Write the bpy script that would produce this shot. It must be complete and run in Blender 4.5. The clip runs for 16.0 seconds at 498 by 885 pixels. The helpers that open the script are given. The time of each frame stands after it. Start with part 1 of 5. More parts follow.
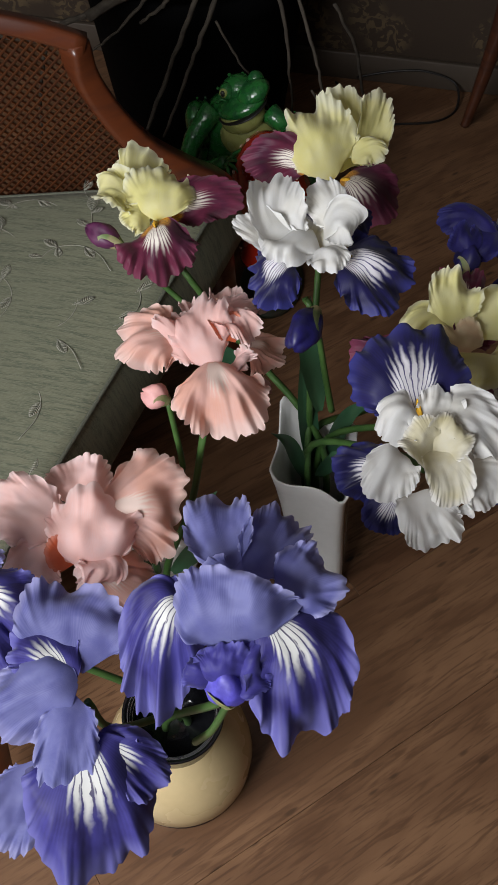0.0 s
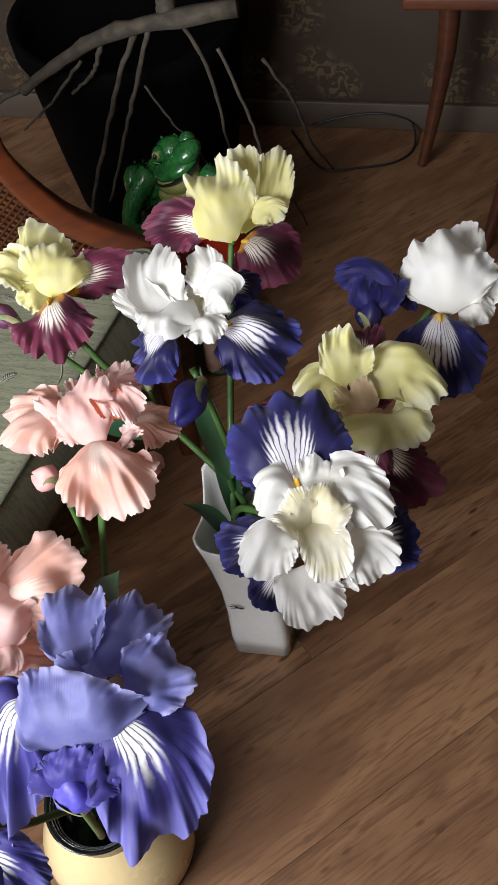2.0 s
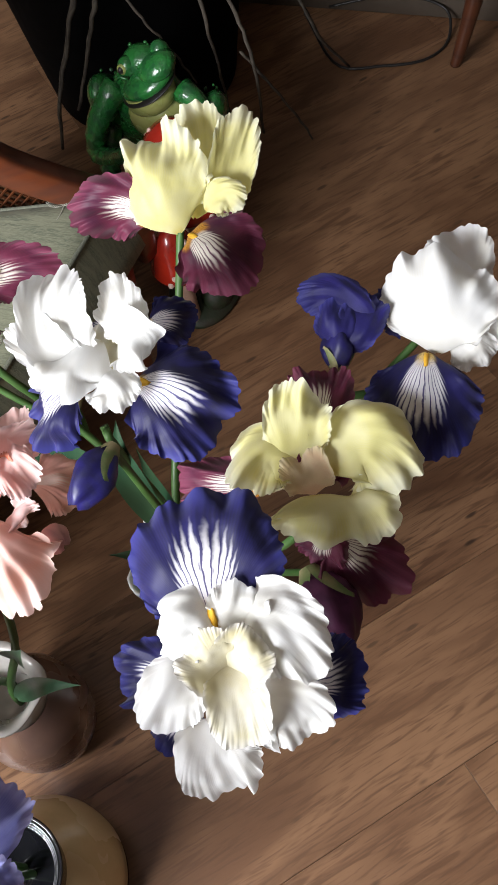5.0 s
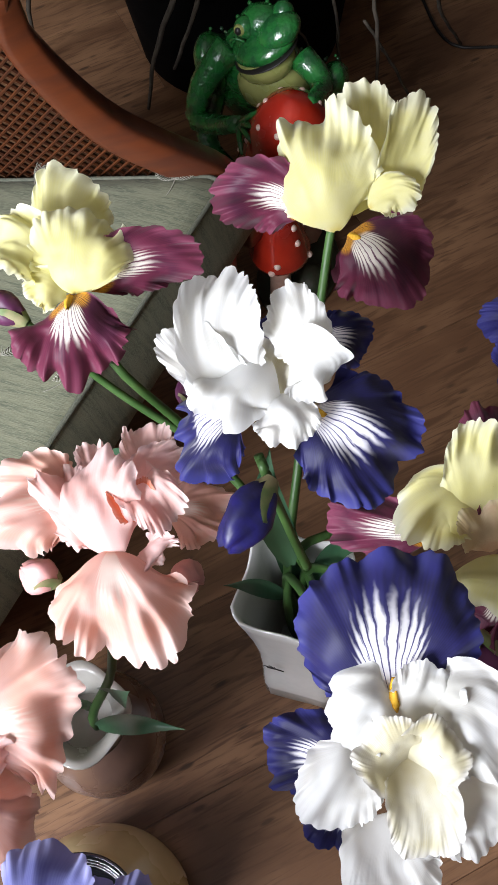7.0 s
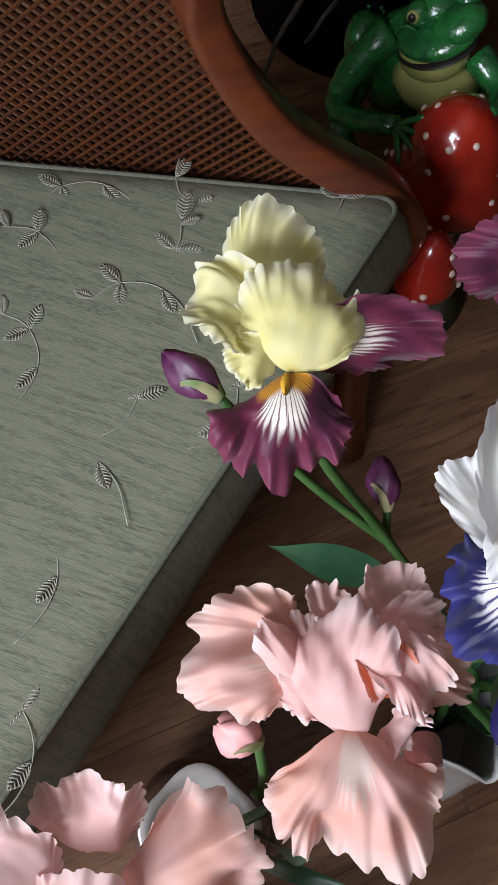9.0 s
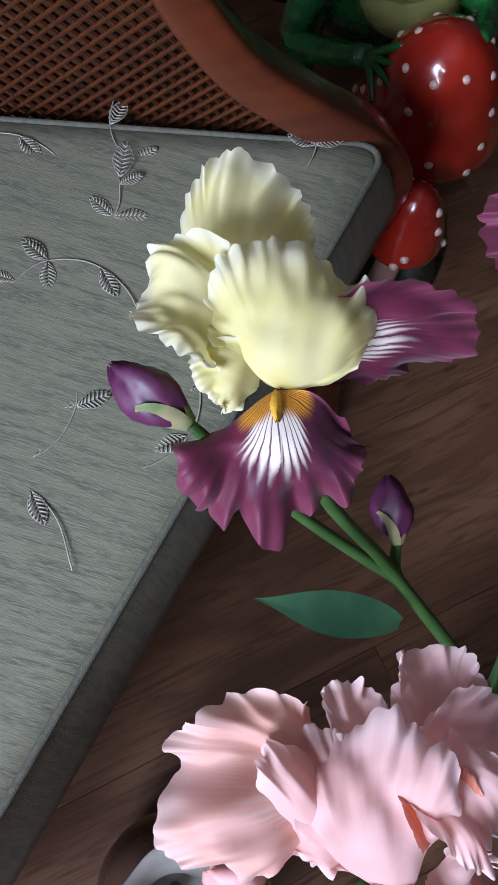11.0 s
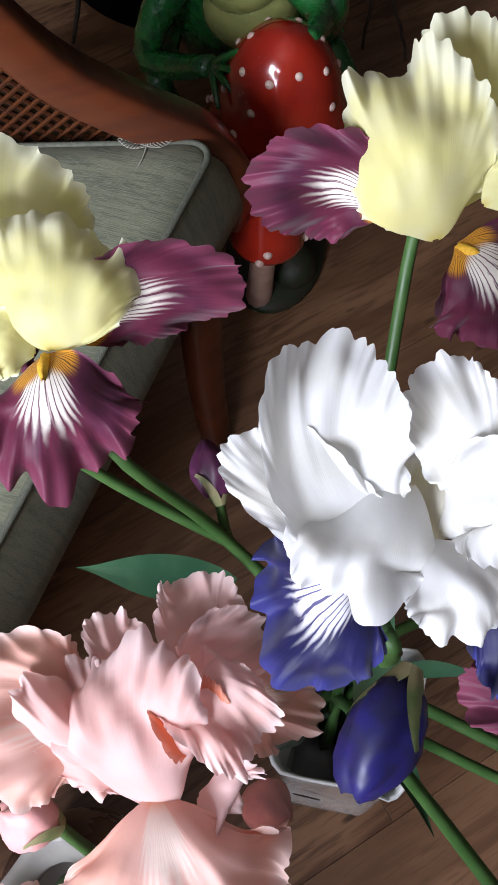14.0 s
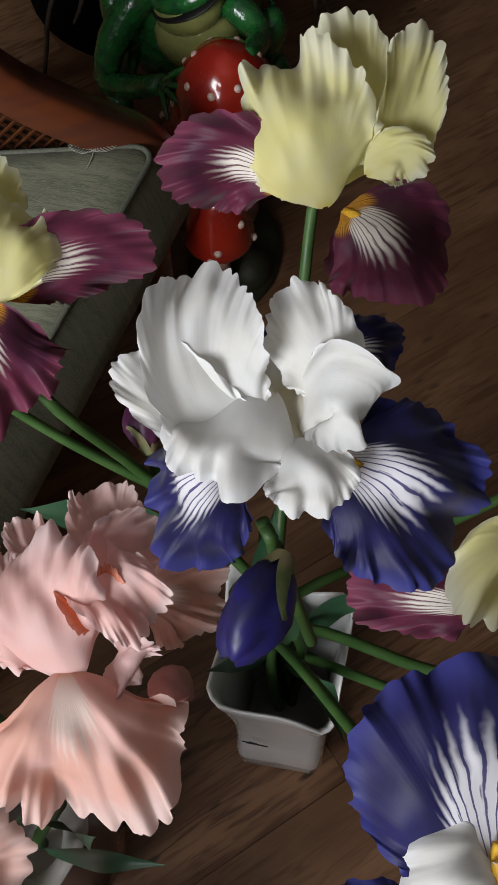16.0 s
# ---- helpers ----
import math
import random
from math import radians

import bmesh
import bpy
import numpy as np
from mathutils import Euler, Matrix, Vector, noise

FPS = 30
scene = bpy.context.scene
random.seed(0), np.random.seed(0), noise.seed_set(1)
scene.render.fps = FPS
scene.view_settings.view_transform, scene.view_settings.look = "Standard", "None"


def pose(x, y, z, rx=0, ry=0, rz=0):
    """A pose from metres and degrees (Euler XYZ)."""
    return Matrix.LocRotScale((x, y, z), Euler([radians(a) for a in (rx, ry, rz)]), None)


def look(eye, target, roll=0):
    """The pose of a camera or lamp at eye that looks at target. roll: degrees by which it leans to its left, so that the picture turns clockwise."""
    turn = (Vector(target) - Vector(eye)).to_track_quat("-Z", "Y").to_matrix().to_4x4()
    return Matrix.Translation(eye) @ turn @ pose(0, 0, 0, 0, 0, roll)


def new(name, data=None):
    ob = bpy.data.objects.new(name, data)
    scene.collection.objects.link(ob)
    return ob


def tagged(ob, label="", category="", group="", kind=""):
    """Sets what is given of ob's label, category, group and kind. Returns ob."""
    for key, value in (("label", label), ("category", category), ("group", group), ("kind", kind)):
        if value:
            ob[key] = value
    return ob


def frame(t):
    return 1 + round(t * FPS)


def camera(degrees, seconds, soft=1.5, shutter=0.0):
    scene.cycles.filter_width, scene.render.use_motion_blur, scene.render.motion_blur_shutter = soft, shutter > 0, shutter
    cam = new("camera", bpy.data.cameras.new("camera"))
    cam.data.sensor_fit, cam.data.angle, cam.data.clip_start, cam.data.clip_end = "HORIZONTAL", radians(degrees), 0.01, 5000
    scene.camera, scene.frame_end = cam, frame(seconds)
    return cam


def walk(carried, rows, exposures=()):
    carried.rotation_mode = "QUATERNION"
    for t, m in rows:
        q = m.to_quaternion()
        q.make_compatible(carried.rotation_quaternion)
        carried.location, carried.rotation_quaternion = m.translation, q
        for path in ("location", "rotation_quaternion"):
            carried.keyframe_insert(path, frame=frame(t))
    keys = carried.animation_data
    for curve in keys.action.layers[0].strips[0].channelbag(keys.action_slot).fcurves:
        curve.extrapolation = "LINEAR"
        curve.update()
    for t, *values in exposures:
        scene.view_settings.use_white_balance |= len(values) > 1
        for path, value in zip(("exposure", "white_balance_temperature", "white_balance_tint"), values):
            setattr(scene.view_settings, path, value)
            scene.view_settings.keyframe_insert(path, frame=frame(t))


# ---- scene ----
cam = camera(29.5, 16.0)
PATH = [
    (0, (0.267, -0.26, 1.528), (0.072, 0.851, -0.124), -0.2),
    (0.5, (0.311, -0.23, 1.507), (0.09, 0.876, -0.144), -2.1),
    (1, (0.371, -0.22, 1.514), (0.118, 0.915, -0.113), -5.3),
    (1.5, (0.411, -0.192, 1.521), (0.13, 0.945, -0.1), -6.8),
    (2, (0.45, -0.174, 1.519), (0.141, 0.983, -0.083), -7.8),
    (2.5, (0.486, -0.158, 1.519), (0.168, 1.007, -0.075), -8.1),
    (3, (0.502, -0.117, 1.528), (0.15, 1.007, -0.088), -9.6),
    (3.5, (0.523, -0.018, 1.521), (0.148, 1.006, -0.155), -10.8),
    (4, (0.531, 0.013, 1.536), (0.151, 0.99, -0.167), -10.9),
    (4.2, (0.522, 0.067, 1.517), (0.151, 0.978, -0.224), -11.7),
    (6.3, (0.428, 0.224, 1.415), (0.118, 1.057, -0.377), -9.3),
    (6.5, (0.389, 0.231, 1.404), (0.082, 1.06, -0.39), -8.1),
    (7, (0.312, 0.251, 1.383), (-0.004, 1.037, -0.429), -6.7),
    (7.5, (0.211, 0.272, 1.359), (-0.081, 1.024, -0.471), -2.8),
    (8, (0.151, 0.292, 1.311), (-0.153, 1.059, -0.511), -1.7),
    (8.5, (0.086, 0.336, 1.309), (-0.149, 1.051, -0.544), 1.7),
    (9, (0.032, 0.376, 1.286), (-0.16, 1.074, -0.579), 4.6),
    (9.2, (0.012, 0.39, 1.279), (-0.132, 1.078, -0.594), 7.8),
    (11.5, (-0.026, 0.497, 1.109), (-0.056, 1.13, -0.789), 14.0),
    (12, (-0.013, 0.511, 1.099), (-0.046, 1.16, -0.792), 13.4),
    (12.5, (0.025, 0.524, 1.093), (0.003, 1.175, -0.798), 12.4),
    (13, (0.057, 0.529, 1.093), (0.071, 1.179, -0.799), 13.1),
    (13.5, (0.087, 0.512, 1.103), (0.101, 1.183, -0.781), 12.1),
    (14, (0.121, 0.452, 1.151), (0.062, 1.175, -0.713), 7.0),
    (14.5, (0.143, 0.409, 1.182), (0.063, 1.18, -0.662), 5.9),
    (15, (0.165, 0.394, 1.191), (0.074, 1.167, -0.651), 4.8),
    (15.5, (0.184, 0.375, 1.201), (0.087, 1.164, -0.635), 4.0),
    (16, (0.21, 0.369, 1.203), (0.104, 1.166, -0.628), 2.8),
]
EXPOSURES = [(0.0, -0.85, 6500, 10), (1.0, -0.55, 6500, 10), (2.0, -0.1, 6500, 10), (3.0, 0.25, 6500, 10), (4.2, 0.42, 6450, 10), (6.3, 0.45, 6250, 11), (7.5, 0.08, 6150, 11), (9.0, -0.4, 6000, 13),
             (11.3, -0.3, 5350, 19), (12.5, -0.1, 5350, 19), (13.5, 0.2, 5600, 18), (14.0, 0.0, 5900, 14), (15.0, -0.35, 6250, 11), (16.0, -0.75, 6400, 10)]
walk(cam, [(t, look(eye, target, roll)) for t, eye, target, roll in PATH], EXPOSURES)

# ---- light ----
world = bpy.data.worlds.new("sky")
world.use_nodes = True
scene.world = world
wn = world.node_tree.nodes
sky = wn.new("ShaderNodeTexSky")
sky.sky_type, sky.sun_disc, sky.sun_elevation, sky.sun_rotation = "NISHITA", False, radians(35), radians(100)
world.node_tree.links.new(sky.outputs[0], wn["Background"].inputs[0])
wn["Background"].inputs[1].default_value = 0.08

# the room stands turned against the world: P runs along the back wall, Q towards it
TURN = radians(-1.0)
EP, EQ = Vector((math.cos(TURN), math.sin(TURN), 0)), Vector((-math.sin(TURN), math.cos(TURN), 0))
P0, P1, Q0, Q1, HIGH = -1.9, 1.6, -1.2, 1.98, 2.6


def room(p, q, z=0.0):
    return EP * p + EQ * q + Vector((0, 0, z))


def window_lamp(name, place, towards, width, height, watts, colour):
    lamp = bpy.data.lights.new(name, "AREA")
    lamp.shape, lamp.size, lamp.size_y, lamp.energy, lamp.color = "RECTANGLE", width, height, watts, colour
    lamp.spread = radians(150)
    ob = new(name, lamp)
    ob.matrix_world = look(place, towards)
    return ob


window_lamp("window_light", room(-0.84, Q0 - 0.04, 1.72), room(0.15, 0.65, 0.45), 1.46, 1.20, 100.0, (0.97, 0.98, 1.0))


# ---- materials ----
def material(name):
    m = bpy.data.materials.new(name)
    m.use_nodes = True
    nt = m.node_tree
    return m, nt, nt.nodes["Principled BSDF"]


def node(nt, kind, **values):
    n = nt.nodes.new(kind)
    for k, v in values.items():
        n.inputs[k.replace("_", " ")].default_value = v
    return n


def maths(nt, op, a, b=None, c=None):
    n = nt.nodes.new("ShaderNodeMath")
    n.operation = op
    for k, v in enumerate((a, b, c)):
        if v is None:
            continue
        if isinstance(v, (int, float)):
            n.inputs[k].default_value = v
        else:
            nt.links.new(v, n.inputs[k])
    return n.outputs[0]


def mix(nt, fac, a, b):
    n = nt.nodes.new("ShaderNodeMix")
    n.data_type = "RGBA"
    for k, v in ((0, fac), (6, a), (7, b)):
        if isinstance(v, (int, float)):
            n.inputs[k].default_value = v
        elif isinstance(v, tuple):
            n.inputs[k].default_value = (*v, 1)
        else:
            nt.links.new(v, n.inputs[k])
    return n.outputs[2]


def smooth(nt, value, low, high):
    n = nt.nodes.new("ShaderNodeMapRange")
    n.interpolation_type = "SMOOTHSTEP"
    nt.links.new(value, n.inputs[0])
    n.inputs[1].default_value, n.inputs[2].default_value = low, high
    return n.outputs[0]


def noise_of(nt, scale, detail=3.0, stretch=None, space="Object", distort=0.0):
    co = nt.nodes.new("ShaderNodeTexCoord").outputs[space]
    if stretch:
        mp = nt.nodes.new("ShaderNodeMapping")
        mp.inputs[3].default_value = stretch
        nt.links.new(co, mp.inputs[0])
        co = mp.outputs[0]
    n = node(nt, "ShaderNodeTexNoise", Scale=scale, Detail=detail, Distortion=distort)
    nt.links.new(co, n.inputs[0])
    return n.outputs[0]


def bump(nt, bsdf, height, strength, distance=0.002):
    b = nt.nodes.new("ShaderNodeBump")
    b.inputs["Strength"].default_value, b.inputs["Distance"].default_value = strength, distance
    nt.links.new(height, b.inputs["Height"])
    nt.links.new(b.outputs[0], bsdf.inputs["Normal"])
    return b


def plain(name, colour, rough=0.5, second=None, scale=12.0, metal=0.0, relief=0.0, coat=0.0, fine=90.0, stretch=None):
    """A surface of two close colours in soft patches with a fine grain."""
    m, nt, b = material(name)
    second = second or tuple(c * 0.72 for c in colour)
    patch = smooth(nt, noise_of(nt, scale, 4.0, stretch), 0.35, 0.7)
    grain = noise_of(nt, fine, 2.0, stretch)
    col = mix(nt, patch, colour, second)
    nt.links.new(mix(nt, maths(nt, "MULTIPLY", grain, 0.25), col, tuple(c * 0.6 for c in colour)), b.inputs["Base Color"])
    nt.links.new(maths(nt, "MULTIPLY_ADD", patch, 0.15, rough - 0.07), b.inputs["Roughness"])
    b.inputs["Metallic"].default_value, b.inputs["Coat Weight"].default_value = metal, coat
    if relief:
        bump(nt, b, grain, relief)
    return m


def petal_material(name, main, deep, edge, zone=None, zone_end=0.5, vein=None, throat=None, throat_end=0.2, thin=0.3, count=130.0, spread=0.9, lines=0.62, haft=0.0):
    """Petal: u runs across, v from claw to rim; a pale zone with branching veins, a coloured throat, a lighter rim."""
    m, nt, b = material(name)
    uv = nt.nodes.new("ShaderNodeUVMap").outputs[0]
    sep = nt.nodes.new("ShaderNodeSeparateXYZ")
    nt.links.new(uv, sep.inputs[0])
    u = maths(nt, "MULTIPLY_ADD", sep.outputs[0], 2.0, -1.0)
    v = sep.outputs[1]
    au = maths(nt, "ABSOLUTE", u)
    wob = noise_of(nt, 55.0, 3.0)
    big = noise_of(nt, 28.0, 3.0)
    rib = maths(nt, "SINE", maths(nt, "ADD", maths(nt, "MULTIPLY", u, count), maths(nt, "MULTIPLY", wob, 6.0)))
    ribf = maths(nt, "SINE", maths(nt, "ADD", maths(nt, "MULTIPLY", u, count * 2.7), maths(nt, "MULTIPLY", wob, 7.0)))
    col = mix(nt, smooth(nt, maths(nt, "ADD", big, maths(nt, "MULTIPLY", ribf, 0.05)), 0.3, 0.75), main, deep)
    rim = smooth(nt, maths(nt, "ADD", v, maths(nt, "MULTIPLY", big, 0.12)), 0.90, 1.06)
    col = mix(nt, maths(nt, "MULTIPLY", rim, 0.75), col, edge)
    if zone:
        reach = maths(nt, "ADD", maths(nt, "ADD", v, maths(nt, "MULTIPLY", maths(nt, "POWER", au, 2.0), spread)),
                      maths(nt, "ADD", maths(nt, "MULTIPLY", rib, 0.06), maths(nt, "MULTIPLY", big, 0.16)))
        inside = maths(nt, "SUBTRACT", 1.0, smooth(nt, reach, zone_end - 0.04, zone_end + 0.20))
        pale = zone
        if vein:
            line = smooth(nt, maths(nt, "ADD", rib, maths(nt, "MULTIPLY", ribf, 0.3)), lines, lines + 0.35)
            pale = mix(nt, maths(nt, "MULTIPLY", line, 0.9), zone, vein)
        col = mix(nt, inside, col, pale)
    if throat:
        up = maths(nt, "SUBTRACT", maths(nt, "ADD", v, maths(nt, "MULTIPLY", big, 0.1)), maths(nt, "MULTIPLY", au, haft))
        near = maths(nt, "SUBTRACT", 1.0, smooth(nt, up, throat_end, throat_end + 0.14))
        tone = throat
        if vein:
            tone = mix(nt, smooth(nt, rib, 0.35, 0.8), throat, tuple(c * 0.25 for c in throat))
        col = mix(nt, near, col, tone)
    nt.links.new(col, b.inputs["Base Color"])
    b.inputs["Roughness"].default_value = 0.55
    b.inputs["Specular IOR Level"].default_value = 0.3
    b.inputs["Sheen Weight"].default_value = 0.15
    height = maths(nt, "ADD", maths(nt, "MULTIPLY", rib, 0.10), maths(nt, "ADD", maths(nt, "MULTIPLY", ribf, 0.10), maths(nt, "MULTIPLY", big, 1.6)))
    crepe = noise_of(nt, 160.0, 3.0)
    bump(nt, b, maths(nt, "ADD", height, maths(nt, "MULTIPLY", crepe, 0.9)), 0.10, 0.0012)
    tr = nt.nodes.new("ShaderNodeBsdfTranslucent")
    nt.links.new(col, tr.inputs[0])
    ms = nt.nodes.new("ShaderNodeMixShader")
    ms.inputs[0].default_value = thin
    nt.links.new(b.outputs[0], ms.inputs[1])
    nt.links.new(tr.outputs[0], ms.inputs[2])
    nt.links.new(ms.outputs[0], nt.nodes["Material Output"].inputs[0])
    return m


WHITE = (0.80, 0.80, 0.79)
PETALS = {
    "yellow": {
        "standard": petal_material("yellow_standard", (0.82, 0.77, 0.32), (0.83, 0.79, 0.45), (0.87, 0.87, 0.72), throat=(0.72, 0.60, 0.16), throat_end=0.05, thin=0.38),
        "fall": petal_material("burgundy_fall", (0.125, 0.015, 0.042), (0.060, 0.008, 0.030), (0.20, 0.042, 0.085), (0.80, 0.74, 0.66), 0.62, (0.10, 0.012, 0.05), (0.62, 0.27, 0.015), 0.14, spread=2.6, haft=0.30, thin=0.15, count=100.0, lines=0.55),
        "crest": petal_material("cream_crest", (0.74, 0.60, 0.38), (0.62, 0.36, 0.22), (0.8, 0.72, 0.5)),
        "throat": None},
    "white": {
        "standard": petal_material("white_standard", WHITE, (0.78, 0.76, 0.70), (0.84, 0.84, 0.84), throat=(0.68, 0.64, 0.42), throat_end=0.0, thin=0.38),
        "fall": petal_material("indigo_fall", (0.011, 0.009, 0.082), (0.006, 0.005, 0.038), (0.032, 0.034, 0.20), (0.74, 0.72, 0.76), 0.66, (0.03, 0.02, 0.14), (0.82, 0.58, 0.18), 0.12, spread=2.0, thin=0.14, count=95.0, lines=0.55),
        "furl": petal_material("indigo_furl", (0.022, 0.017, 0.15), (0.010, 0.008, 0.07), (0.05, 0.05, 0.26)),
        "crest": petal_material("ivory_crest", (0.58, 0.52, 0.31), (0.68, 0.65, 0.55), (0.78, 0.76, 0.74)),
        "throat": None},
    "pink": {
        "standard": petal_material("pink_standard", (0.85, 0.53, 0.48), (0.85, 0.60, 0.58), (0.88, 0.70, 0.68), thin=0.38),
        "fall": petal_material("salmon_fall", (0.84, 0.46, 0.36), (0.84, 0.52, 0.46), (0.88, 0.68, 0.63), (0.88, 0.70, 0.62), 0.55, None, (0.78, 0.30, 0.12), 0.06, thin=0.38, spread=5.0),
        "crest": None,
        "throat": petal_material("orange_throat", (0.60, 0.12, 0.045), (0.60, 0.18, 0.09), (0.66, 0.30, 0.22))},
    "blue": {
        "standard": petal_material("lilac_standard", (0.195, 0.205, 0.46), (0.12, 0.125, 0.36), (0.38, 0.38, 0.66), thin=0.38),
        "fall": petal_material("violet_fall", (0.050, 0.044, 0.24), (0.026, 0.020, 0.13), (0.17, 0.165, 0.46), (0.66, 0.66, 0.64), 0.62, (0.03, 0.02, 0.08), (0.5, 0.42, 0.14), 0.06, spread=2.4, lines=0.55, count=60.0, thin=0.2),
        "furl": petal_material("violet_furl", (0.055, 0.047, 0.28), (0.030, 0.025, 0.16), (0.12, 0.115, 0.42)),
        "crest": None, "throat": None},
}
STEM = plain("stem_green", (0.04, 0.10, 0.022), 0.5, (0.065, 0.14, 0.032), 30.0)
LEAF = plain("leaf_green", (0.022, 0.07, 0.035), 0.42, (0.04, 0.10, 0.045), 25.0, relief=0.2, stretch=(1, 1, 0.2))
SPATHE = plain("spathe", (0.13, 0.19, 0.06), 0.6, (0.36, 0.30, 0.16), 45.0)
BEARD = plain("beard", (0.78, 0.46, 0.03), 0.8, (0.70, 0.34, 0.02), 400.0)
BUDS = {
    "purple": plain("bud_purple", (0.062, 0.010, 0.045), 0.5, (0.11, 0.022, 0.075), 90.0, stretch=(1, 1, 0.3)),
    "indigo": plain("bud_indigo", (0.014, 0.011, 0.10), 0.5, (0.008, 0.007, 0.05), 90.0, stretch=(1, 1, 0.3)),
    "pink": plain("bud_pink", (0.70, 0.36, 0.33), 0.55, (0.60, 0.30, 0.30), 80.0),
    "violet": plain("bud_violet", (0.10, 0.085, 0.50), 0.5, (0.055, 0.045, 0.30), 90.0),
}
WOOD = plain("mahogany", (0.115, 0.028, 0.009), 0.36, (0.072, 0.017, 0.006), 9.0, relief=0.05, coat=0.35, fine=60.0, stretch=(1, 1, 6))
CANE = plain("cane", (0.105, 0.032, 0.010), 0.5, (0.062, 0.018, 0.006), 60.0, relief=0.15)
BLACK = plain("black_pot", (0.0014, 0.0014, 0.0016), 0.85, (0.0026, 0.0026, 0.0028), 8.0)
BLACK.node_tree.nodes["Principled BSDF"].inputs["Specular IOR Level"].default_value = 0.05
ROOT = plain("root_bark", (0.060, 0.048, 0.034), 0.85, (0.032, 0.025, 0.018), 40.0, relief=0.6)
PORCELAIN = plain("white_porcelain", (0.72, 0.72, 0.70), 0.16, (0.66, 0.66, 0.64), 6.0, coat=0.4)
GREYGLAZE = plain("grey_glaze", (0.50, 0.48, 0.44), 0.2, (0.38, 0.37, 0.33), 20.0, coat=0.4)
BROWNGLAZE = plain("brown_glaze", (0.15, 0.085, 0.06), 0.3, (0.10, 0.06, 0.05), 14.0, coat=0.3)
BLUEGLAZE = plain("slate_glaze", (0.07, 0.075, 0.13), 0.2, (0.05, 0.05, 0.09), 12.0, coat=0.4)
CREAMGLAZE = plain("cream_glaze", (0.70, 0.55, 0.30), 0.28, (0.64, 0.49, 0.26), 7.0, coat=0.3)
BLACKGLAZE = plain("black_glaze", (0.008, 0.008, 0.010), 0.12, (0.014, 0.014, 0.016), 10.0, coat=0.5)
SILVER = plain("silver_line", (0.6, 0.6, 0.62), 0.3, metal=0.8)
FROGGREEN = plain("green_lacquer", (0.020, 0.15, 0.030), 0.26, (0.010, 0.07, 0.022), 55.0, relief=0.8, coat=0.6, fine=140.0)
FROGBELLY = plain("belly_lacquer", (0.35, 0.36, 0.12), 0.25, (0.25, 0.28, 0.08), 30.0, coat=0.5)
CAPRED = plain("red_lacquer", (0.40, 0.024, 0.010), 0.2, (0.26, 0.014, 0.008), 18.0, coat=0.7)
CAPWHITE = plain("white_dot", (0.72, 0.55, 0.47), 0.3, (0.62, 0.42, 0.36), 60.0)
STALK = plain("pale_stalk", (0.55, 0.36, 0.28), 0.4, (0.42, 0.25, 0.19), 40.0, coat=0.3)
MOSS = plain("mossy_foot", (0.016, 0.028, 0.010), 0.6, (0.03, 0.022, 0.012), 60.0, relief=0.6)
CABLE = plain("cable", (0.012, 0.010, 0.009), 0.5)
PAINT = plain("ceiling_paint", (0.72, 0.69, 0.64), 0.8, (0.66, 0.63, 0.58), 4.0)
THREAD = plain("silver_thread", (0.36, 0.35, 0.29), 0.5, (0.24, 0.235, 0.19), 200.0)
PIPING = plain("piping", (0.13, 0.135, 0.10), 0.85, (0.10, 0.105, 0.08), 200.0, relief=0.4, fine=900.0)
SKIRT = plain("board_paint", (0.075, 0.055, 0.04), 0.6, (0.06, 0.045, 0.032), 6.0)


def fabric():
    m, nt, b = material("sage_fabric")
    streak = noise_of(nt, 20.0, 4.0, (0.8, 7.0, 1.0), distort=0.8)
    fine = noise_of(nt, 320.0, 2.0, (0.35, 3.0, 1.0))
    big = noise_of(nt, 5.0, 2.0)
    col = mix(nt, smooth(nt, streak, 0.38, 0.66), (0.20, 0.205, 0.135), (0.10, 0.112, 0.075))
    col = mix(nt, smooth(nt, fine, 0.40, 0.70), col, (0.23, 0.235, 0.16))
    col = mix(nt, maths(nt, "MULTIPLY", big, 0.3), col, (0.155, 0.165, 0.115))
    nt.links.new(col, b.inputs["Base Color"])
    b.inputs["Roughness"].default_value, b.inputs["Sheen Weight"].default_value = 0.75, 0.08
    bump(nt, b, maths(nt, "ADD", fine, maths(nt, "MULTIPLY", streak, 0.6)), 0.35, 0.001)
    return m


FABRIC = fabric()


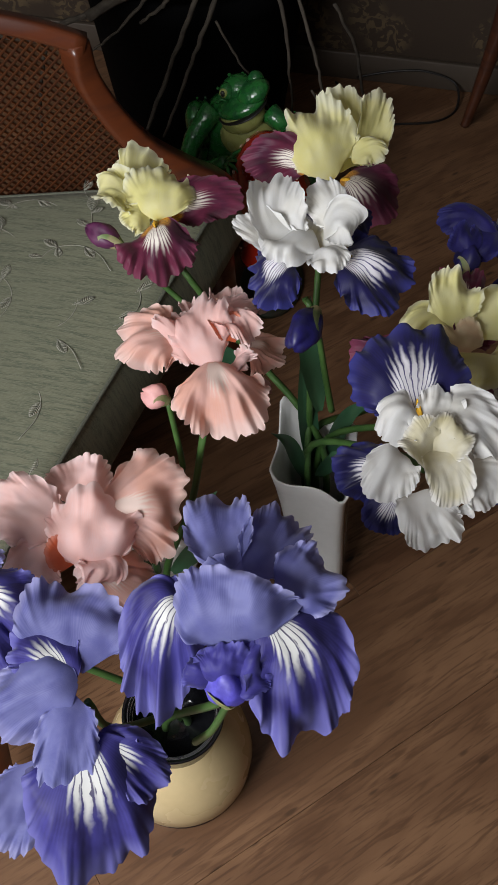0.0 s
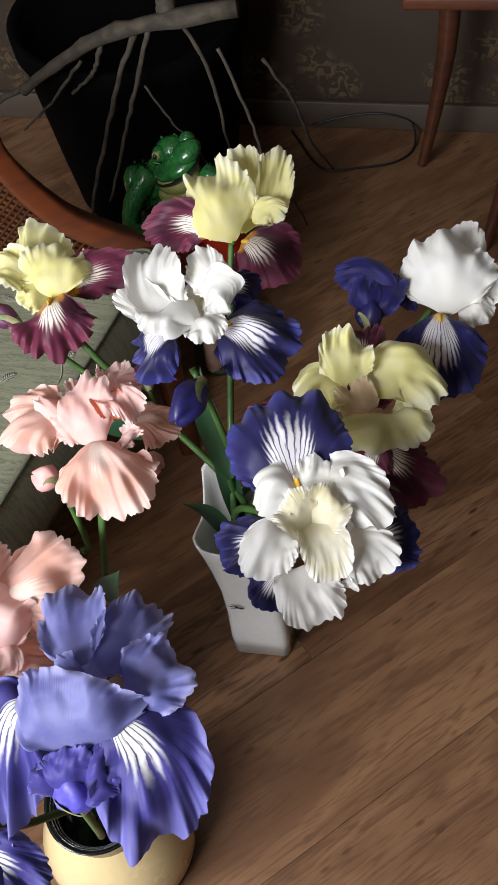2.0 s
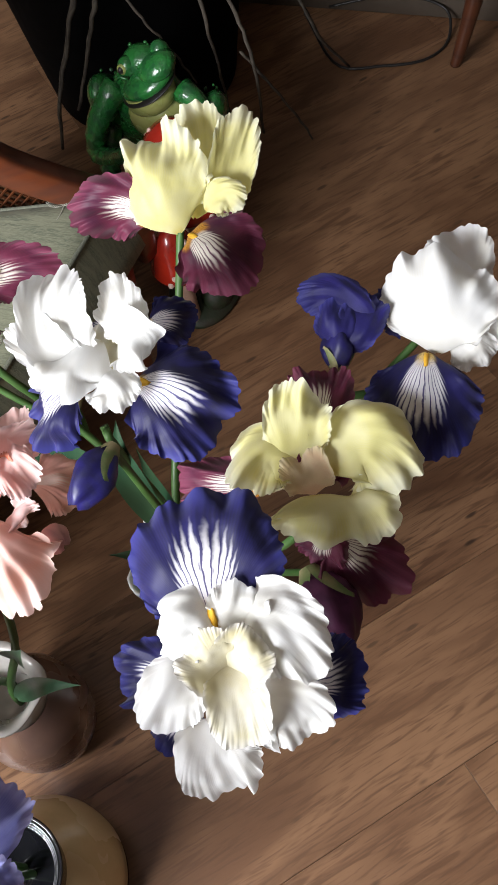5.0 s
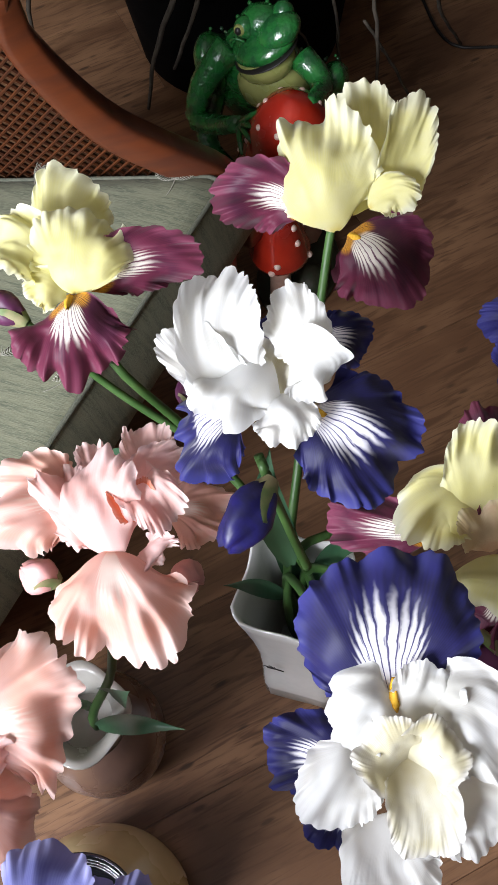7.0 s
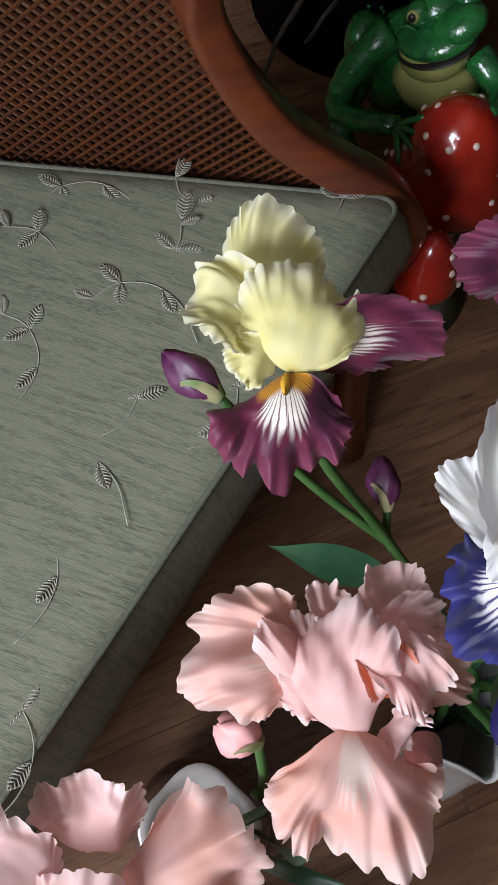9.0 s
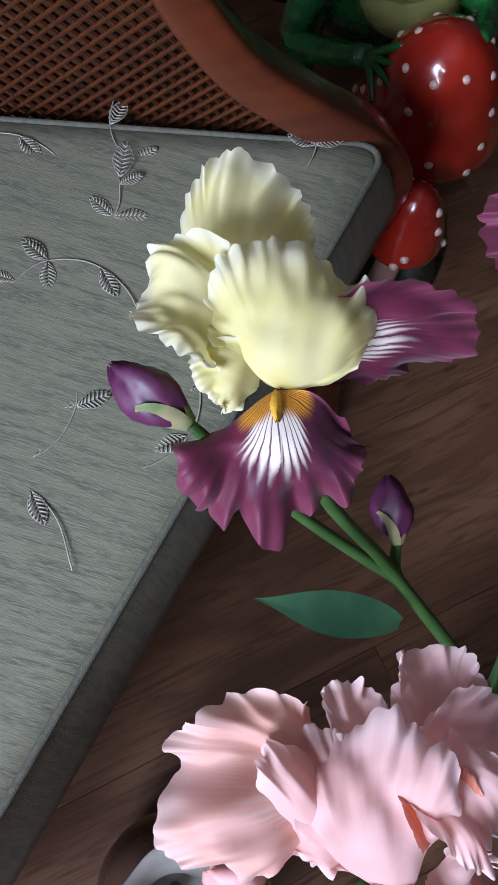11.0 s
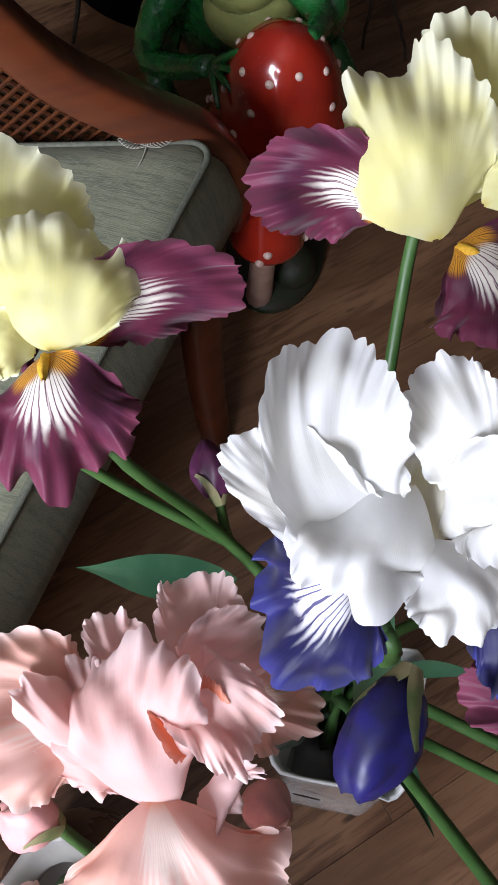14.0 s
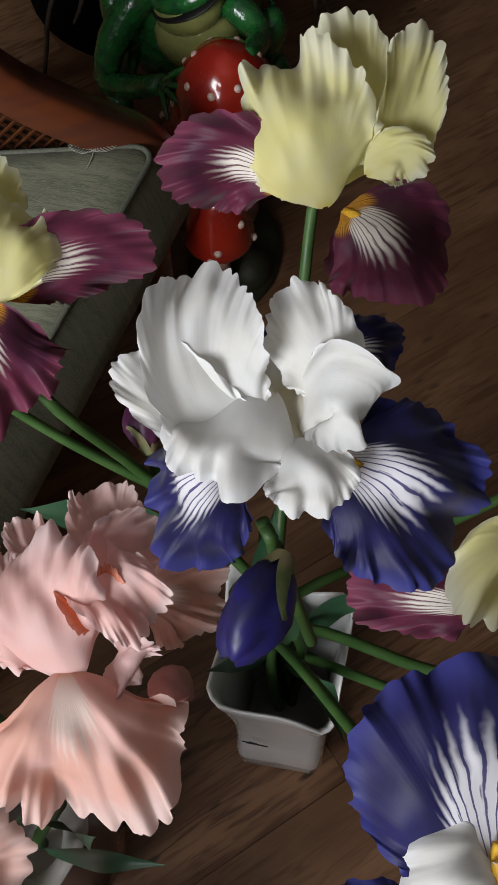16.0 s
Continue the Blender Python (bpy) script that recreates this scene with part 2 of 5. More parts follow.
def laminate():
    m, nt, b = material("laminate_wood")
    rnd = nt.nodes.new("ShaderNodeObjectInfo").outputs["Random"]
    co = nt.nodes.new("ShaderNodeTexCoord").outputs["Object"]
    off = nt.nodes.new("ShaderNodeVectorMath")
    off.operation = "MULTIPLY_ADD"
    comb = nt.nodes.new("ShaderNodeCombineXYZ")
    nt.links.new(rnd, comb.inputs[0]), nt.links.new(rnd, comb.inputs[1])
    nt.links.new(comb.outputs[0], off.inputs[0])
    off.inputs[1].default_value = (13.0, 7.0, 0)
    nt.links.new(co, off.inputs[2])

    def tex(scale, stretch, detail, distort):
        mp = nt.nodes.new("ShaderNodeMapping")
        mp.inputs[3].default_value = stretch
        nt.links.new(off.outputs[0], mp.inputs[0])
        n = node(nt, "ShaderNodeTexNoise", Scale=scale, Detail=detail, Distortion=distort)
        nt.links.new(mp.outputs[0], n.inputs[0])
        return n.outputs[0]

    grain = tex(9.0, (1.0, 9.0, 1), 5.0, 1.2)
    streak = tex(22.0, (0.8, 14.0, 1), 3.0, 0.6)
    cloud = tex(3.4, (1.0, 3.2, 1), 3.0, 0.8)
    knots = nt.nodes.new("ShaderNodeTexVoronoi")
    mp = nt.nodes.new("ShaderNodeMapping")
    mp.inputs[3].default_value = (11.0, 34.0, 1)
    nt.links.new(off.outputs[0], mp.inputs[0])
    nt.links.new(mp.outputs[0], knots.inputs[0])
    knots.inputs["Scale"].default_value = 1.0
    dark = maths(nt, "MULTIPLY", maths(nt, "SUBTRACT", 1.0, smooth(nt, maths(nt, "ADD", knots.outputs["Distance"], maths(nt, "MULTIPLY", streak, 0.14)), 0.13, 0.24)), smooth(nt, cloud, 0.36, 0.48))
    col = mix(nt, smooth(nt, cloud, 0.3, 0.7), (0.110, 0.050, 0.024), (0.255, 0.136, 0.070))
    col = mix(nt, maths(nt, "MULTIPLY", smooth(nt, grain, 0.46, 0.68), 0.8), col, (0.072, 0.030, 0.014))
    col = mix(nt, maths(nt, "MULTIPLY", smooth(nt, streak, 0.56, 0.68), 0.6), col, (0.062, 0.026, 0.013))
    col = mix(nt, maths(nt, "MULTIPLY", dark, 0.9), col, (0.025, 0.011, 0.006))
    col = mix(nt, maths(nt, "MULTIPLY", rnd, 0.28), col, (0.24, 0.13, 0.068))
    nt.links.new(col, b.inputs["Base Color"])
    nt.links.new(maths(nt, "MULTIPLY_ADD", streak, 0.20, 0.27), b.inputs["Roughness"])
    bump(nt, b, maths(nt, "ADD", streak, maths(nt, "MULTIPLY", grain, 0.5)), 0.3, 0.001)
    return m


DARKWOOD = plain("dark_wood", (0.075, 0.024, 0.011), 0.4, (0.045, 0.014, 0.007), 9.0, coat=0.25, stretch=(1, 1, 6))
LAMINATE = laminate()


def wallpaper():
    m, nt, b = material("floral_wallpaper")
    vor = nt.nodes.new("ShaderNodeTexVoronoi")
    co = nt.nodes.new("ShaderNodeTexCoord").outputs["Object"]
    nt.links.new(co, vor.inputs[0])
    vor.inputs["Scale"].default_value = 7.0
    leafy = noise_of(nt, 38.0, 2.0, distort=1.5)
    spray = maths(nt, "MULTIPLY", maths(nt, "SUBTRACT", 1.0, smooth(nt, vor.outputs["Distance"], 0.25, 0.5)), smooth(nt, leafy, 0.48, 0.56))
    base = mix(nt, noise_of(nt, 3.0, 2.0), (0.028, 0.016, 0.008), (0.036, 0.021, 0.011))
    nt.links.new(mix(nt, maths(nt, "MULTIPLY", spray, 0.8), base, (0.11, 0.075, 0.036)), b.inputs["Base Color"])
    b.inputs["Roughness"].default_value = 0.7
    bump(nt, b, leafy, 0.2)
    return m


WALLPAPER = wallpaper()


# ---- mesh tools ----
def part(name, bm, mat, parent=None, label="", soft=True):
    me = bpy.data.meshes.new(name)
    bm.normal_update()
    bm.to_mesh(me)
    bm.free()
    for m in mat if isinstance(mat, (list, tuple)) else (mat,):
        me.materials.append(m)
    if soft:
        me.polygons.foreach_set("use_smooth", [True] * len(me.polygons))
    ob = new(name, me)
    ob.parent = parent
    if label:
        tagged(ob, label)
    return ob


def base(name, place, label, category, group="", kind="", rz=0.0):
    ob = new(name)
    ob.empty_display_size = 0.02
    ob.matrix_world = pose(*place, 0, 0, rz)
    return tagged(ob, label, category, group, kind)


def box(bm, low, high, m=None, bevel=0.0):
    lo, hi = Vector(low), Vector(high)
    made = bmesh.ops.create_cube(bm, size=1.0, matrix=Matrix.Translation((lo + hi) / 2) @ Matrix.Diagonal((*(hi - lo), 1)))["verts"]
    if bevel:
        edges = list({e for v in made for e in v.link_edges})
        made = bmesh.ops.bevel(bm, geom=edges, offset=bevel, segments=2, profile=0.5, affect="EDGES")["verts"]
    if m is not None:
        bmesh.ops.transform(bm, matrix=m, verts=list({v for v in bm.verts if v in set(made)}))
    return made


def tube(bm, points, radii, sides=8, closed=False, flat=1.0, boxy=1.0):
    """A tube along points; flat squeezes it along its second axis."""
    pts = [Vector(p) for p in points]
    rings, up = [], Vector((0.13, 0.31, 0.94))
    for i, p in enumerate(pts):
        a, b = pts[i - 1] if i or closed else p, pts[(i + 1) % len(pts)] if i + 1 < len(pts) or closed else p
        t = (b - a).normalized()
        s = t.cross(up)
        s = s.normalized() if s.length > 1e-4 else t.orthogonal().normalized()
        n = s.cross(t)
        r = radii[i] if isinstance(radii, (list, tuple)) else radii
        ring = []
        for k in range(sides):
            x, y = math.cos(k * math.tau / sides), math.sin(k * math.tau / sides)
            x, y = math.copysign(abs(x) ** boxy, x), math.copysign(abs(y) ** boxy, y)
            ring.append(bm.verts.new(p + s * (r * x) + n * (r * flat * y)))
        rings.append(ring)
    for i in range(len(rings) if closed else len(rings) - 1):
        a, b = rings[i], rings[(i + 1) % len(rings)]
        for k in range(sides):
            bm.faces.new((a[k], a[(k + 1) % sides], b[(k + 1) % sides], b[k]))
    if not closed:
        bm.faces.new(rings[0][::-1]), bm.faces.new(rings[-1])
    return rings


def bend(points, count):
    """Points on a smooth curve through the given ones."""
    p = [Vector(q) for q in points]
    p = [2 * p[0] - p[1], *p, 2 * p[-1] - p[-2]]
    out = []
    for k in range(count):
        s = k / (count - 1) * (len(p) - 3)
        i = min(int(s), len(p) - 4)
        t = s - i
        a, b, c, d = p[i:i + 4]
        out.append(0.5 * (2 * b + (c - a) * t + (2 * a - 5 * b + 4 * c - d) * t * t + (3 * b - a - 3 * c + d) * t ** 3))
    return out


def spun(bm, profile, sides=40, wave=None, mats=None):
    """A turned body from (radius, height) pairs; wave(angle, k) scales a ring."""
    rings = []
    for k, (r, z) in enumerate(profile):
        ring = []
        for s in range(sides):
            a = s * math.tau / sides
            f, dz = wave(a, k) if wave else (1.0, 0.0)
            ring.append(bm.verts.new((r * f * math.cos(a), r * f * math.sin(a), z + dz)))
        rings.append(ring)
    for k in range(len(rings) - 1):
        for s in range(sides):
            f = bm.faces.new((rings[k][s], rings[k][(s + 1) % sides], rings[k + 1][(s + 1) % sides], rings[k + 1][s]))
            if mats:
                f.material_index = mats[k]
    bm.faces.new(rings[0][::-1])
    return rings


# ---- the room ----
def wall(name, a, b, inside, openings=(), mat=WALLPAPER):
    """A wall 0.12 m thick from a to b (along it: s), with openings (s0, s1, z0, z1); inside is the way into the room."""
    a, b = Vector(a), Vector(b)
    run, n = (b - a).normalized(), Vector(inside)
    length = (b - a).length
    bm = bmesh.new()
    m = Matrix((run, -n, Vector((0, 0, 1)))).transposed().to_4x4()
    m.translation = a
    cells = [(0, length, 0, HIGH)]
    if openings:
        s0, s1, z0, z1 = openings[0]
        cells = [(0, s0, 0, HIGH), (s1, length, 0, HIGH), (s0, s1, 0, z0), (s0, s1, z1, HIGH)]
    for s0, s1, z0, z1 in cells:
        made = bmesh.ops.create_cube(bm, size=1.0, matrix=m @ Matrix.Translation(((s0 + s1) / 2, 0.06, (z0 + z1) / 2)) @ Matrix.Diagonal((s1 - s0, 0.12, z1 - z0, 1)))
    bmesh.ops.recalc_face_normals(bm, faces=bm.faces)
    return tagged(part(name, bm, mat, soft=False), "dim brown wall with pale floral wallpaper", "wall", kind="structure")


wall("wall_back", room(P0 - 0.12, Q1), room(P1 + 0.12, Q1), -EQ)
wall("wall_front", room(P1 + 0.12, Q0), room(P0 - 0.12, Q0), EQ, [(P1 + 0.12 + 0.84 - 0.78, P1 + 0.12 + 0.84 + 0.78, 1.00, 2.32)])
wall("wall_left", room(P0, Q0), room(P0, Q1), EP)
wall("wall_right", room(P1, Q1), room(P1, Q0), -EP)
bm = bmesh.new()
for lo, hi in [((P0 - 0.12, Q0 - 0.12, HIGH), (P1 + 0.12, Q1 + 0.12, HIGH + 0.1))]:
    box(bm, lo, hi, Matrix.Rotation(TURN, 4, "Z"))
tagged(part("ceiling", bm, PAINT, soft=False), "plain off-white painted ceiling", "ceiling", kind="structure")
bm = bmesh.new()
box(bm, (P0, Q1 - 0.016, 0.0), (P1, Q1 - 0.001, 0.075), Matrix.Rotation(TURN, 4, "Z"), 0.003)
tagged(part("baseboard", bm, SKIRT), "low painted brown baseboard along the wallpapered wall", "baseboard", kind="structure")
window = base("window_1", room(-0.84, Q0, 1.00), "white framed window letting in soft daylight", "window", kind="structure", rz=math.degrees(TURN) - 90)
for lo, hi, name in [((0.02, -0.78, 0), (0.08, -0.73, 1.32), "window_frame"), ((0.02, 0.73, 0), (0.08, 0.78, 1.32), "window_frame"), ((0.02, -0.73, 0), (0.08, 0.73, 0.05), "window_frame"), ((0.02, -0.73, 1.27), (0.08, 0.73, 1.32), "window_frame"), ((-0.06, -0.80, -0.035), (0.1, 0.80, -0.001), "window_sill")]:
    bm = bmesh.new()
    box(bm, lo, hi, None, 0.004)
    part(name, bm, PAINT, window)


# ---- irises ----
def petal(flower, kind, tones, b, m, t, width, facing, roll=0.0, cup=0.25, ruffle=1.0):
    """One petal on the arc through b, m and t (metres, from the flower's heart). cup > 0 bends the sides away from the viewer; ruffle is the rim's waviness."""
    nu, nv = 201, 23
    b, m, t = Vector(b), Vector(m), Vector(t)
    ctrl = 2 * m - (b + t) / 2
    chord = (t - b).normalized()
    side = chord.cross(Vector(facing))
    side = side.normalized() if side.length > 0.05 else chord.orthogonal().normalized()
    side = Matrix.Rotation(radians(roll), 3, chord) @ side
    rng = random.Random(int(1e4 * abs(b.x * 3 + m.y * 5 + t.z * 7)) + int(width * 1e4))
    p1, p2 = rng.uniform(0, 6.28), rng.uniform(0, 6.28)
    seed = Vector((rng.uniform(0, 50), rng.uniform(0, 50), rng.uniform(0, 50)))
    folds, ripples = rng.uniform(4.5, 6.5), rng.uniform(13, 17)
    big = ruffle * min(width, 0.095)
    pleated = tones == "pink" and kind == "fall"
    soft_rim = kind in ("furl", "crest", "throat")
    wide = {"standard": 150, "fall": 140}.get(kind, 132)
    rise = [0.02 + 0.98 * (1 - (1 - j / (nv - 1)) ** 1.7) for j in range(nv)]
    # rim: lobes, notches and fine teeth along its length, the same for every ring
    rims = []
    for i in range(nu):
        u = 2 * i / (nu - 1) - 1
        warp = u + 0.16 * noise.noise(seed + Vector((u * 2.1, 60, 0)))
        lobe = 0.09 * noise.noise(seed + Vector((u * 2.6, 31, 0))) + 0.05 * noise.noise(seed + Vector((u * 6.0, 12, 0)))
        teeth = 0.055 * abs(math.sin(ripples * warp * 2 + p2)) + 0.022 * noise.noise(seed + Vector((u * 17, 3, 0))) + 0.028 * noise.noise(seed + Vector((u * 36, 7, 0)))
        gate = 0.5 + 0.9 * abs(noise.noise(seed + Vector((u * 2.0, 90, 0)))) * 2
        rims.append((u, warp, ruffle * lobe, ruffle * teeth, gate))
    bm = bmesh.new()
    uv = bm.loops.layers.uv.new("UVMap")
    grid = []
    for j in range(nv):
        v = rise[j]
        row = []
        v2, v4, v7 = v * v, v ** 4, v ** 7
        for u, warp, lobe, teeth, gate in rims:
            th = radians(wide) * u
            rim = 1 + v4 * v * lobe + v ** 10 * teeth
            ct, st = math.cos(th), math.sin(th)
            along = (0.54 + 0.45 * math.copysign(abs(ct) ** 0.75, ct) * rim) * v
            across = 1.06 * math.copysign(abs(st) ** 0.78, st) * v ** (0.80 if kind == "standard" else 1.0) * rim
            vv = min(along, 1.10)
            q0, q1 = b.lerp(ctrl, vv), ctrl.lerp(t, vv)
            tan = q1 - q0
            tan = tan.normalized() if tan.length > 1e-6 else chord
            s = side - tan * side.dot(tan)
            s = s.normalized() if s.length > 1e-4 else side
            nrm = s.cross(tan)
            place = Vector((across * 0.9, along * 1.3, 4)) + seed
            d = -cup * width / 2 * across * across * 1.1
            d += big * 0.26 * noise.noise(place) * (0.3 + 0.7 * v)
            d += big * 0.21 * noise.noise(place * 1.9) * v + big * 0.07 * noise.noise(place * 4.3) * v2
            if not soft_rim:
                d += big * (0.085 if pleated else 0.085 if kind == "fall" else 0.06) * gate * (v2 * v if pleated else v4) * math.sin(folds * warp * 2 + p1)
                d += big * (0.055 if kind == "fall" else 0.042) * gate * (v4 if pleated else v4 * v2) * math.cos(ripples * warp * 2 + p2)
            else:
                d += big * 0.06 * v2 * math.sin(folds * warp + p1)
            d += big * 0.06 * v7 * v2 * noise.noise(seed + Vector((u * 20, 17, 0)))
            row.append(bm.verts.new(q0.lerp(q1, vv) + s * (across * width / 2) + nrm * d))
        grid.append(row)
    for j in range(nv - 1):
        for i in range(nu - 1):
            f = bm.faces.new((grid[j][i], grid[j][i + 1], grid[j + 1][i + 1], grid[j + 1][i]))
            for lp, (a, c) in zip(f.loops, ((i, j), (i + 1, j), (i + 1, j + 1), (i, j + 1))):
                lp[uv].uv = (a / (nu - 1), rise[c])
    ob = part(kind, bm, PETALS[tones][kind], flower)
    if kind == "fall" and width > 0.052 and tones in ("yellow", "white"):
        bm = bmesh.new()
        n = side.cross(chord).normalized()
        pts = [b.lerp(ctrl, k).lerp(ctrl.lerp(t, k), k) + n * 0.0022 for k in (0.02, 0.08, 0.14, 0.20, 0.25)]
        tube(bm, pts, [0.0020, 0.0032, 0.0034, 0.0028, 0.0010], 7)
        for v in bm.verts:
            v.co += Vector((rng.uniform(-1, 1), rng.uniform(-1, 1), rng.uniform(-1, 1))) * 0.0012
        part("beard", bm, BEARD, ob)
    return ob


def bud(flower, root, tip, width, tone, open_=0.0, sheath=True):
    """A furled bud: overlapping twisted petals in a green papery sheath."""
    root, tip = Vector(root), Vector(tip)
    axis = tip - root
    length = axis.length
    turn = axis.to_track_quat("Z", "Y").to_matrix().to_4x4()
    turn.translation = root
    bm = bmesh.new()
    prof = [(0.25, 0.0), (0.62, 0.12), (0.88, 0.28), (1.0, 0.46), (0.94, 0.62), (0.74 + 0.22 * open_, 0.78), (0.46 + 0.45 * open_, 0.91), (0.12 + 0.5 * open_, 1.0)]
    rings = spun(bm, [(r * width / 2, z * length) for r, z in prof], 28, lambda a, k: (1 + 0.13 * math.sin(3 * a + k * 0.55) + 0.05 * math.sin(7 * a - k), 0.0025 * math.sin(3 * a + k * 0.55) * k / 7))
    bm.faces.new(rings[-1])
    bmesh.ops.transform(bm, matrix=turn, verts=bm.verts)
    ob = part("bud", bm, BUDS[tone], flower)
    if sheath:
        for k in range(2):
            bm = bmesh.new()
            rows = []
            for j in range(10):
                z, row = j / 9, []
                for i in range(11):
                    a = k * math.pi + (i / 10 - 0.5) * 3.6 * (1 - z) ** 0.7 + 0.6 * z
                    r = width / 2 * (0.30 + 0.72 * math.sin(min(z * 1.0, 1.3) * 1.4)) * 1.03
                    row.append(bm.verts.new((r * math.cos(a), r * math.sin(a), (z * 0.62 - 0.08) * length)))
                rows.append(row)
            for j in range(9):
                for i in range(10):
                    bm.faces.new((rows[j][i], rows[j][i + 1], rows[j + 1][i + 1], rows[j + 1][i]))
            bmesh.ops.transform(bm, matrix=turn, verts=bm.verts)
            part("sheath", bm, SPATHE, ob)
    return ob


def stem(flower, points, r0=0.0044, r1=0.006):
    bm = bmesh.new()
    pts = bend(points, 20)
    tube(bm, pts, [r0 + (r1 - r0) * k / 19 for k in range(20)], 9)
    return part("stem", bm, STEM, flower)


def leaf(flower, points, width):
    """A sword-shaped leaf with a folded midrib."""
    bm = bmesh.new()
    pts = bend(points, 16)
    rows = []
    for k, p in enumerate(pts):
        t = (pts[min(k + 1, 15)] - pts[max(k - 1, 0)]).normalized()
        s = t.cross(Vector((0.2, -0.5, 0.85))).normalized()
        n = s.cross(t)
        w = width / 2 * (1 - (k / 15) ** 3) * (0.30 + 0.95 * math.sin((k / 15) ** 0.8 * math.pi)) + 0.0003
        rows.append([bm.verts.new(p - s * w + n * w * 0.25), bm.verts.new(p - s * w * 0.5 + n * w * 0.06), bm.verts.new(p - n * 0.0006), bm.verts.new(p + s * w * 0.5 + n * w * 0.06), bm.verts.new(p + s * w + n * w * 0.25)])
    for a, b in zip(rows, rows[1:]):
        for k in range(4):
            bm.faces.new((a[k], a[k + 1], b[k + 1], b[k]))
    return part("leaf", bm, LEAF, flower)


def iris(name, heart, label):
    return base(name, heart, label, "iris", "irises in vases")


MOUTHS = {"square": (0.222, 0.574, 0.31), "round": (0.020, 0.352, 0.25), "cream": (0.088, 0.145, 0.235)}
FEET = {"square": (0.245, 0.550, 0.02), "round": (0.020, 0.352, 0.06), "cream": (0.088, 0.145, 0.05)}


def into(vase, heart, *via, k=0):
    """Stem points from under the heart through via down into the vase, spread a little by k."""
    h = Vector(heart)
    off = Vector((math.cos(k * 2.1), math.sin(k * 2.1), 0)) * 0.014
    pts = [*via, Vector(MOUTHS[vase]) + off, Vector(FEET[vase]) + off * 0.6]
    return [Vector(p) - h for p in pts]


heart, view = (-0.0283, 0.6977, 0.6145), (0.0984, -0.4489, 0.8886)
plant = iris("iris", heart, "iris with pale yellow standards and burgundy falls over the cushion")
petal(plant, "standard", "yellow", (0.0047, -0.0086, 0.0111), (-0.0014, 0.0186, 0.0454), (-0.0161, 0.0734, 0.0457), 0.0959, view, 0, 0.5, 1.15)
petal(plant, "standard", "yellow", (-0.021, 0.0283, -0.0303), (-0.0466, 0.0759, -0.0019), (-0.0513, 0.1228, 0.0241), 0.0794, view, -10, 0.3, 1.15)
petal(plant, "standard", "yellow", (-0.0281, 0.0116, -0.0064), (-0.0586, 0.0206, 0.0288), (-0.0897, 0.0154, 0.0235), 0.063, view, 25, -0.3, 1.15)
petal(plant, "standard", "yellow", (-0.0088, -0.0076, -0.002), (-0.028, -0.0119, 0.0137), (-0.0428, -0.023, 0.0111), 0.0411, view, 0, 0.2, 1.15)
petal(plant, "fall", "yellow", (-0.0005, -0.0104, 0.0105), (0.0114, -0.0507, 0.017), (0.0228, -0.0818, -0.0274), 0.1016, view, 0, 0.4, 1.15)
petal(plant, "fall", "yellow", (0.0116, 0.004, 0.0013), (0.0478, 0.0328, 0.0179), (0.1034, 0.0635, -0.0004), 0.061, view, 25, 0.3, 1.15)
petal(plant, "fall", "yellow", (-0.0198, 0.0138, -0.022), (-0.0349, 0.0307, -0.0436), (-0.0454, 0.0355, -0.0691), 0.0581, view, 0, 0.3, 1.15)
stem(plant, into("square", heart, (-0.0211, 0.6874, 0.5955), (0.0232, 0.651, 0.5604), (0.099, 0.6423, 0.4456), k=0))
bud(plant, (-0.0471, -0.0353, -0.0162), (-0.0976, -0.0199, -0.0039), 0.0329, "purple", 0)
stem(plant, [(-0.0471, -0.0353, -0.0162), (0.0414, -0.0467, -0.1068), (0.1273, -0.0554, -0.1689)], 0.0038, 0.005)
bud(plant, (0.1151, -0.0328, -0.1433), (0.0957, 0.0051, -0.127), 0.0301, "purple", 0)
stem(plant, [(0.1151, -0.0328, -0.1433), (0.1223, -0.0454, -0.169), (0.1273, -0.0554, -0.1689)], 0.0038, 0.005)
leaf(plant, [(0.1386, -0.0838, -0.1815), (0.0751, -0.0963, -0.1492), (0.0258, -0.1063, -0.1332)], 0.0301)
heart, view = (0.2047, 0.5875, 0.6925), (-0.0103, -0.4099, 0.9115)
plant = iris("iris", heart, "iris with large white standards and indigo white-veined falls")
petal(plant, "standard", "white", (-0.0163, 0.0005, 0.0004), (-0.0561, 0.0292, 0.0326), (-0.0634, 0.0891, 0.0418), 0.0644, view, 10, -0.25, 0.9)
petal(plant, "standard", "white", (-0.0126, -0.0013, -0.0003), (-0.0714, 0.0192, 0.0174), (-0.0995, 0.0407, 0.0199), 0.0466, view, 0, -0.2, 0.9)
petal(plant, "standard", "white", (-0.0143, 0.0321, 0.0147), (-0.0269, -0.009, 0.033), (-0.0241, -0.0332, 0.0188), 0.0794, view, 0, 0.35, 0.9)
petal(plant, "standard", "white", (0.022, 0.0305, 0.0214), (0.0031, 0.0477, 0.045), (-0.0216, 0.0847, 0.0468), 0.0493, view, -20, 0.2, 0.9)
petal(plant, "standard", "white", (0.0039, 0.0122, 0.0051), (0.0203, 0.0187, 0.0471), (0.0395, 0.0015, 0.0332), 0.0575, view, 20, 0.2, 0.9)
petal(plant, "standard", "white", (-0.0046, 0.0077, 0.0042), (0.0125, -0.0219, 0.0341), (0.0195, -0.0418, 0.0201), 0.0493, view, 0, 0.3, 0.9)
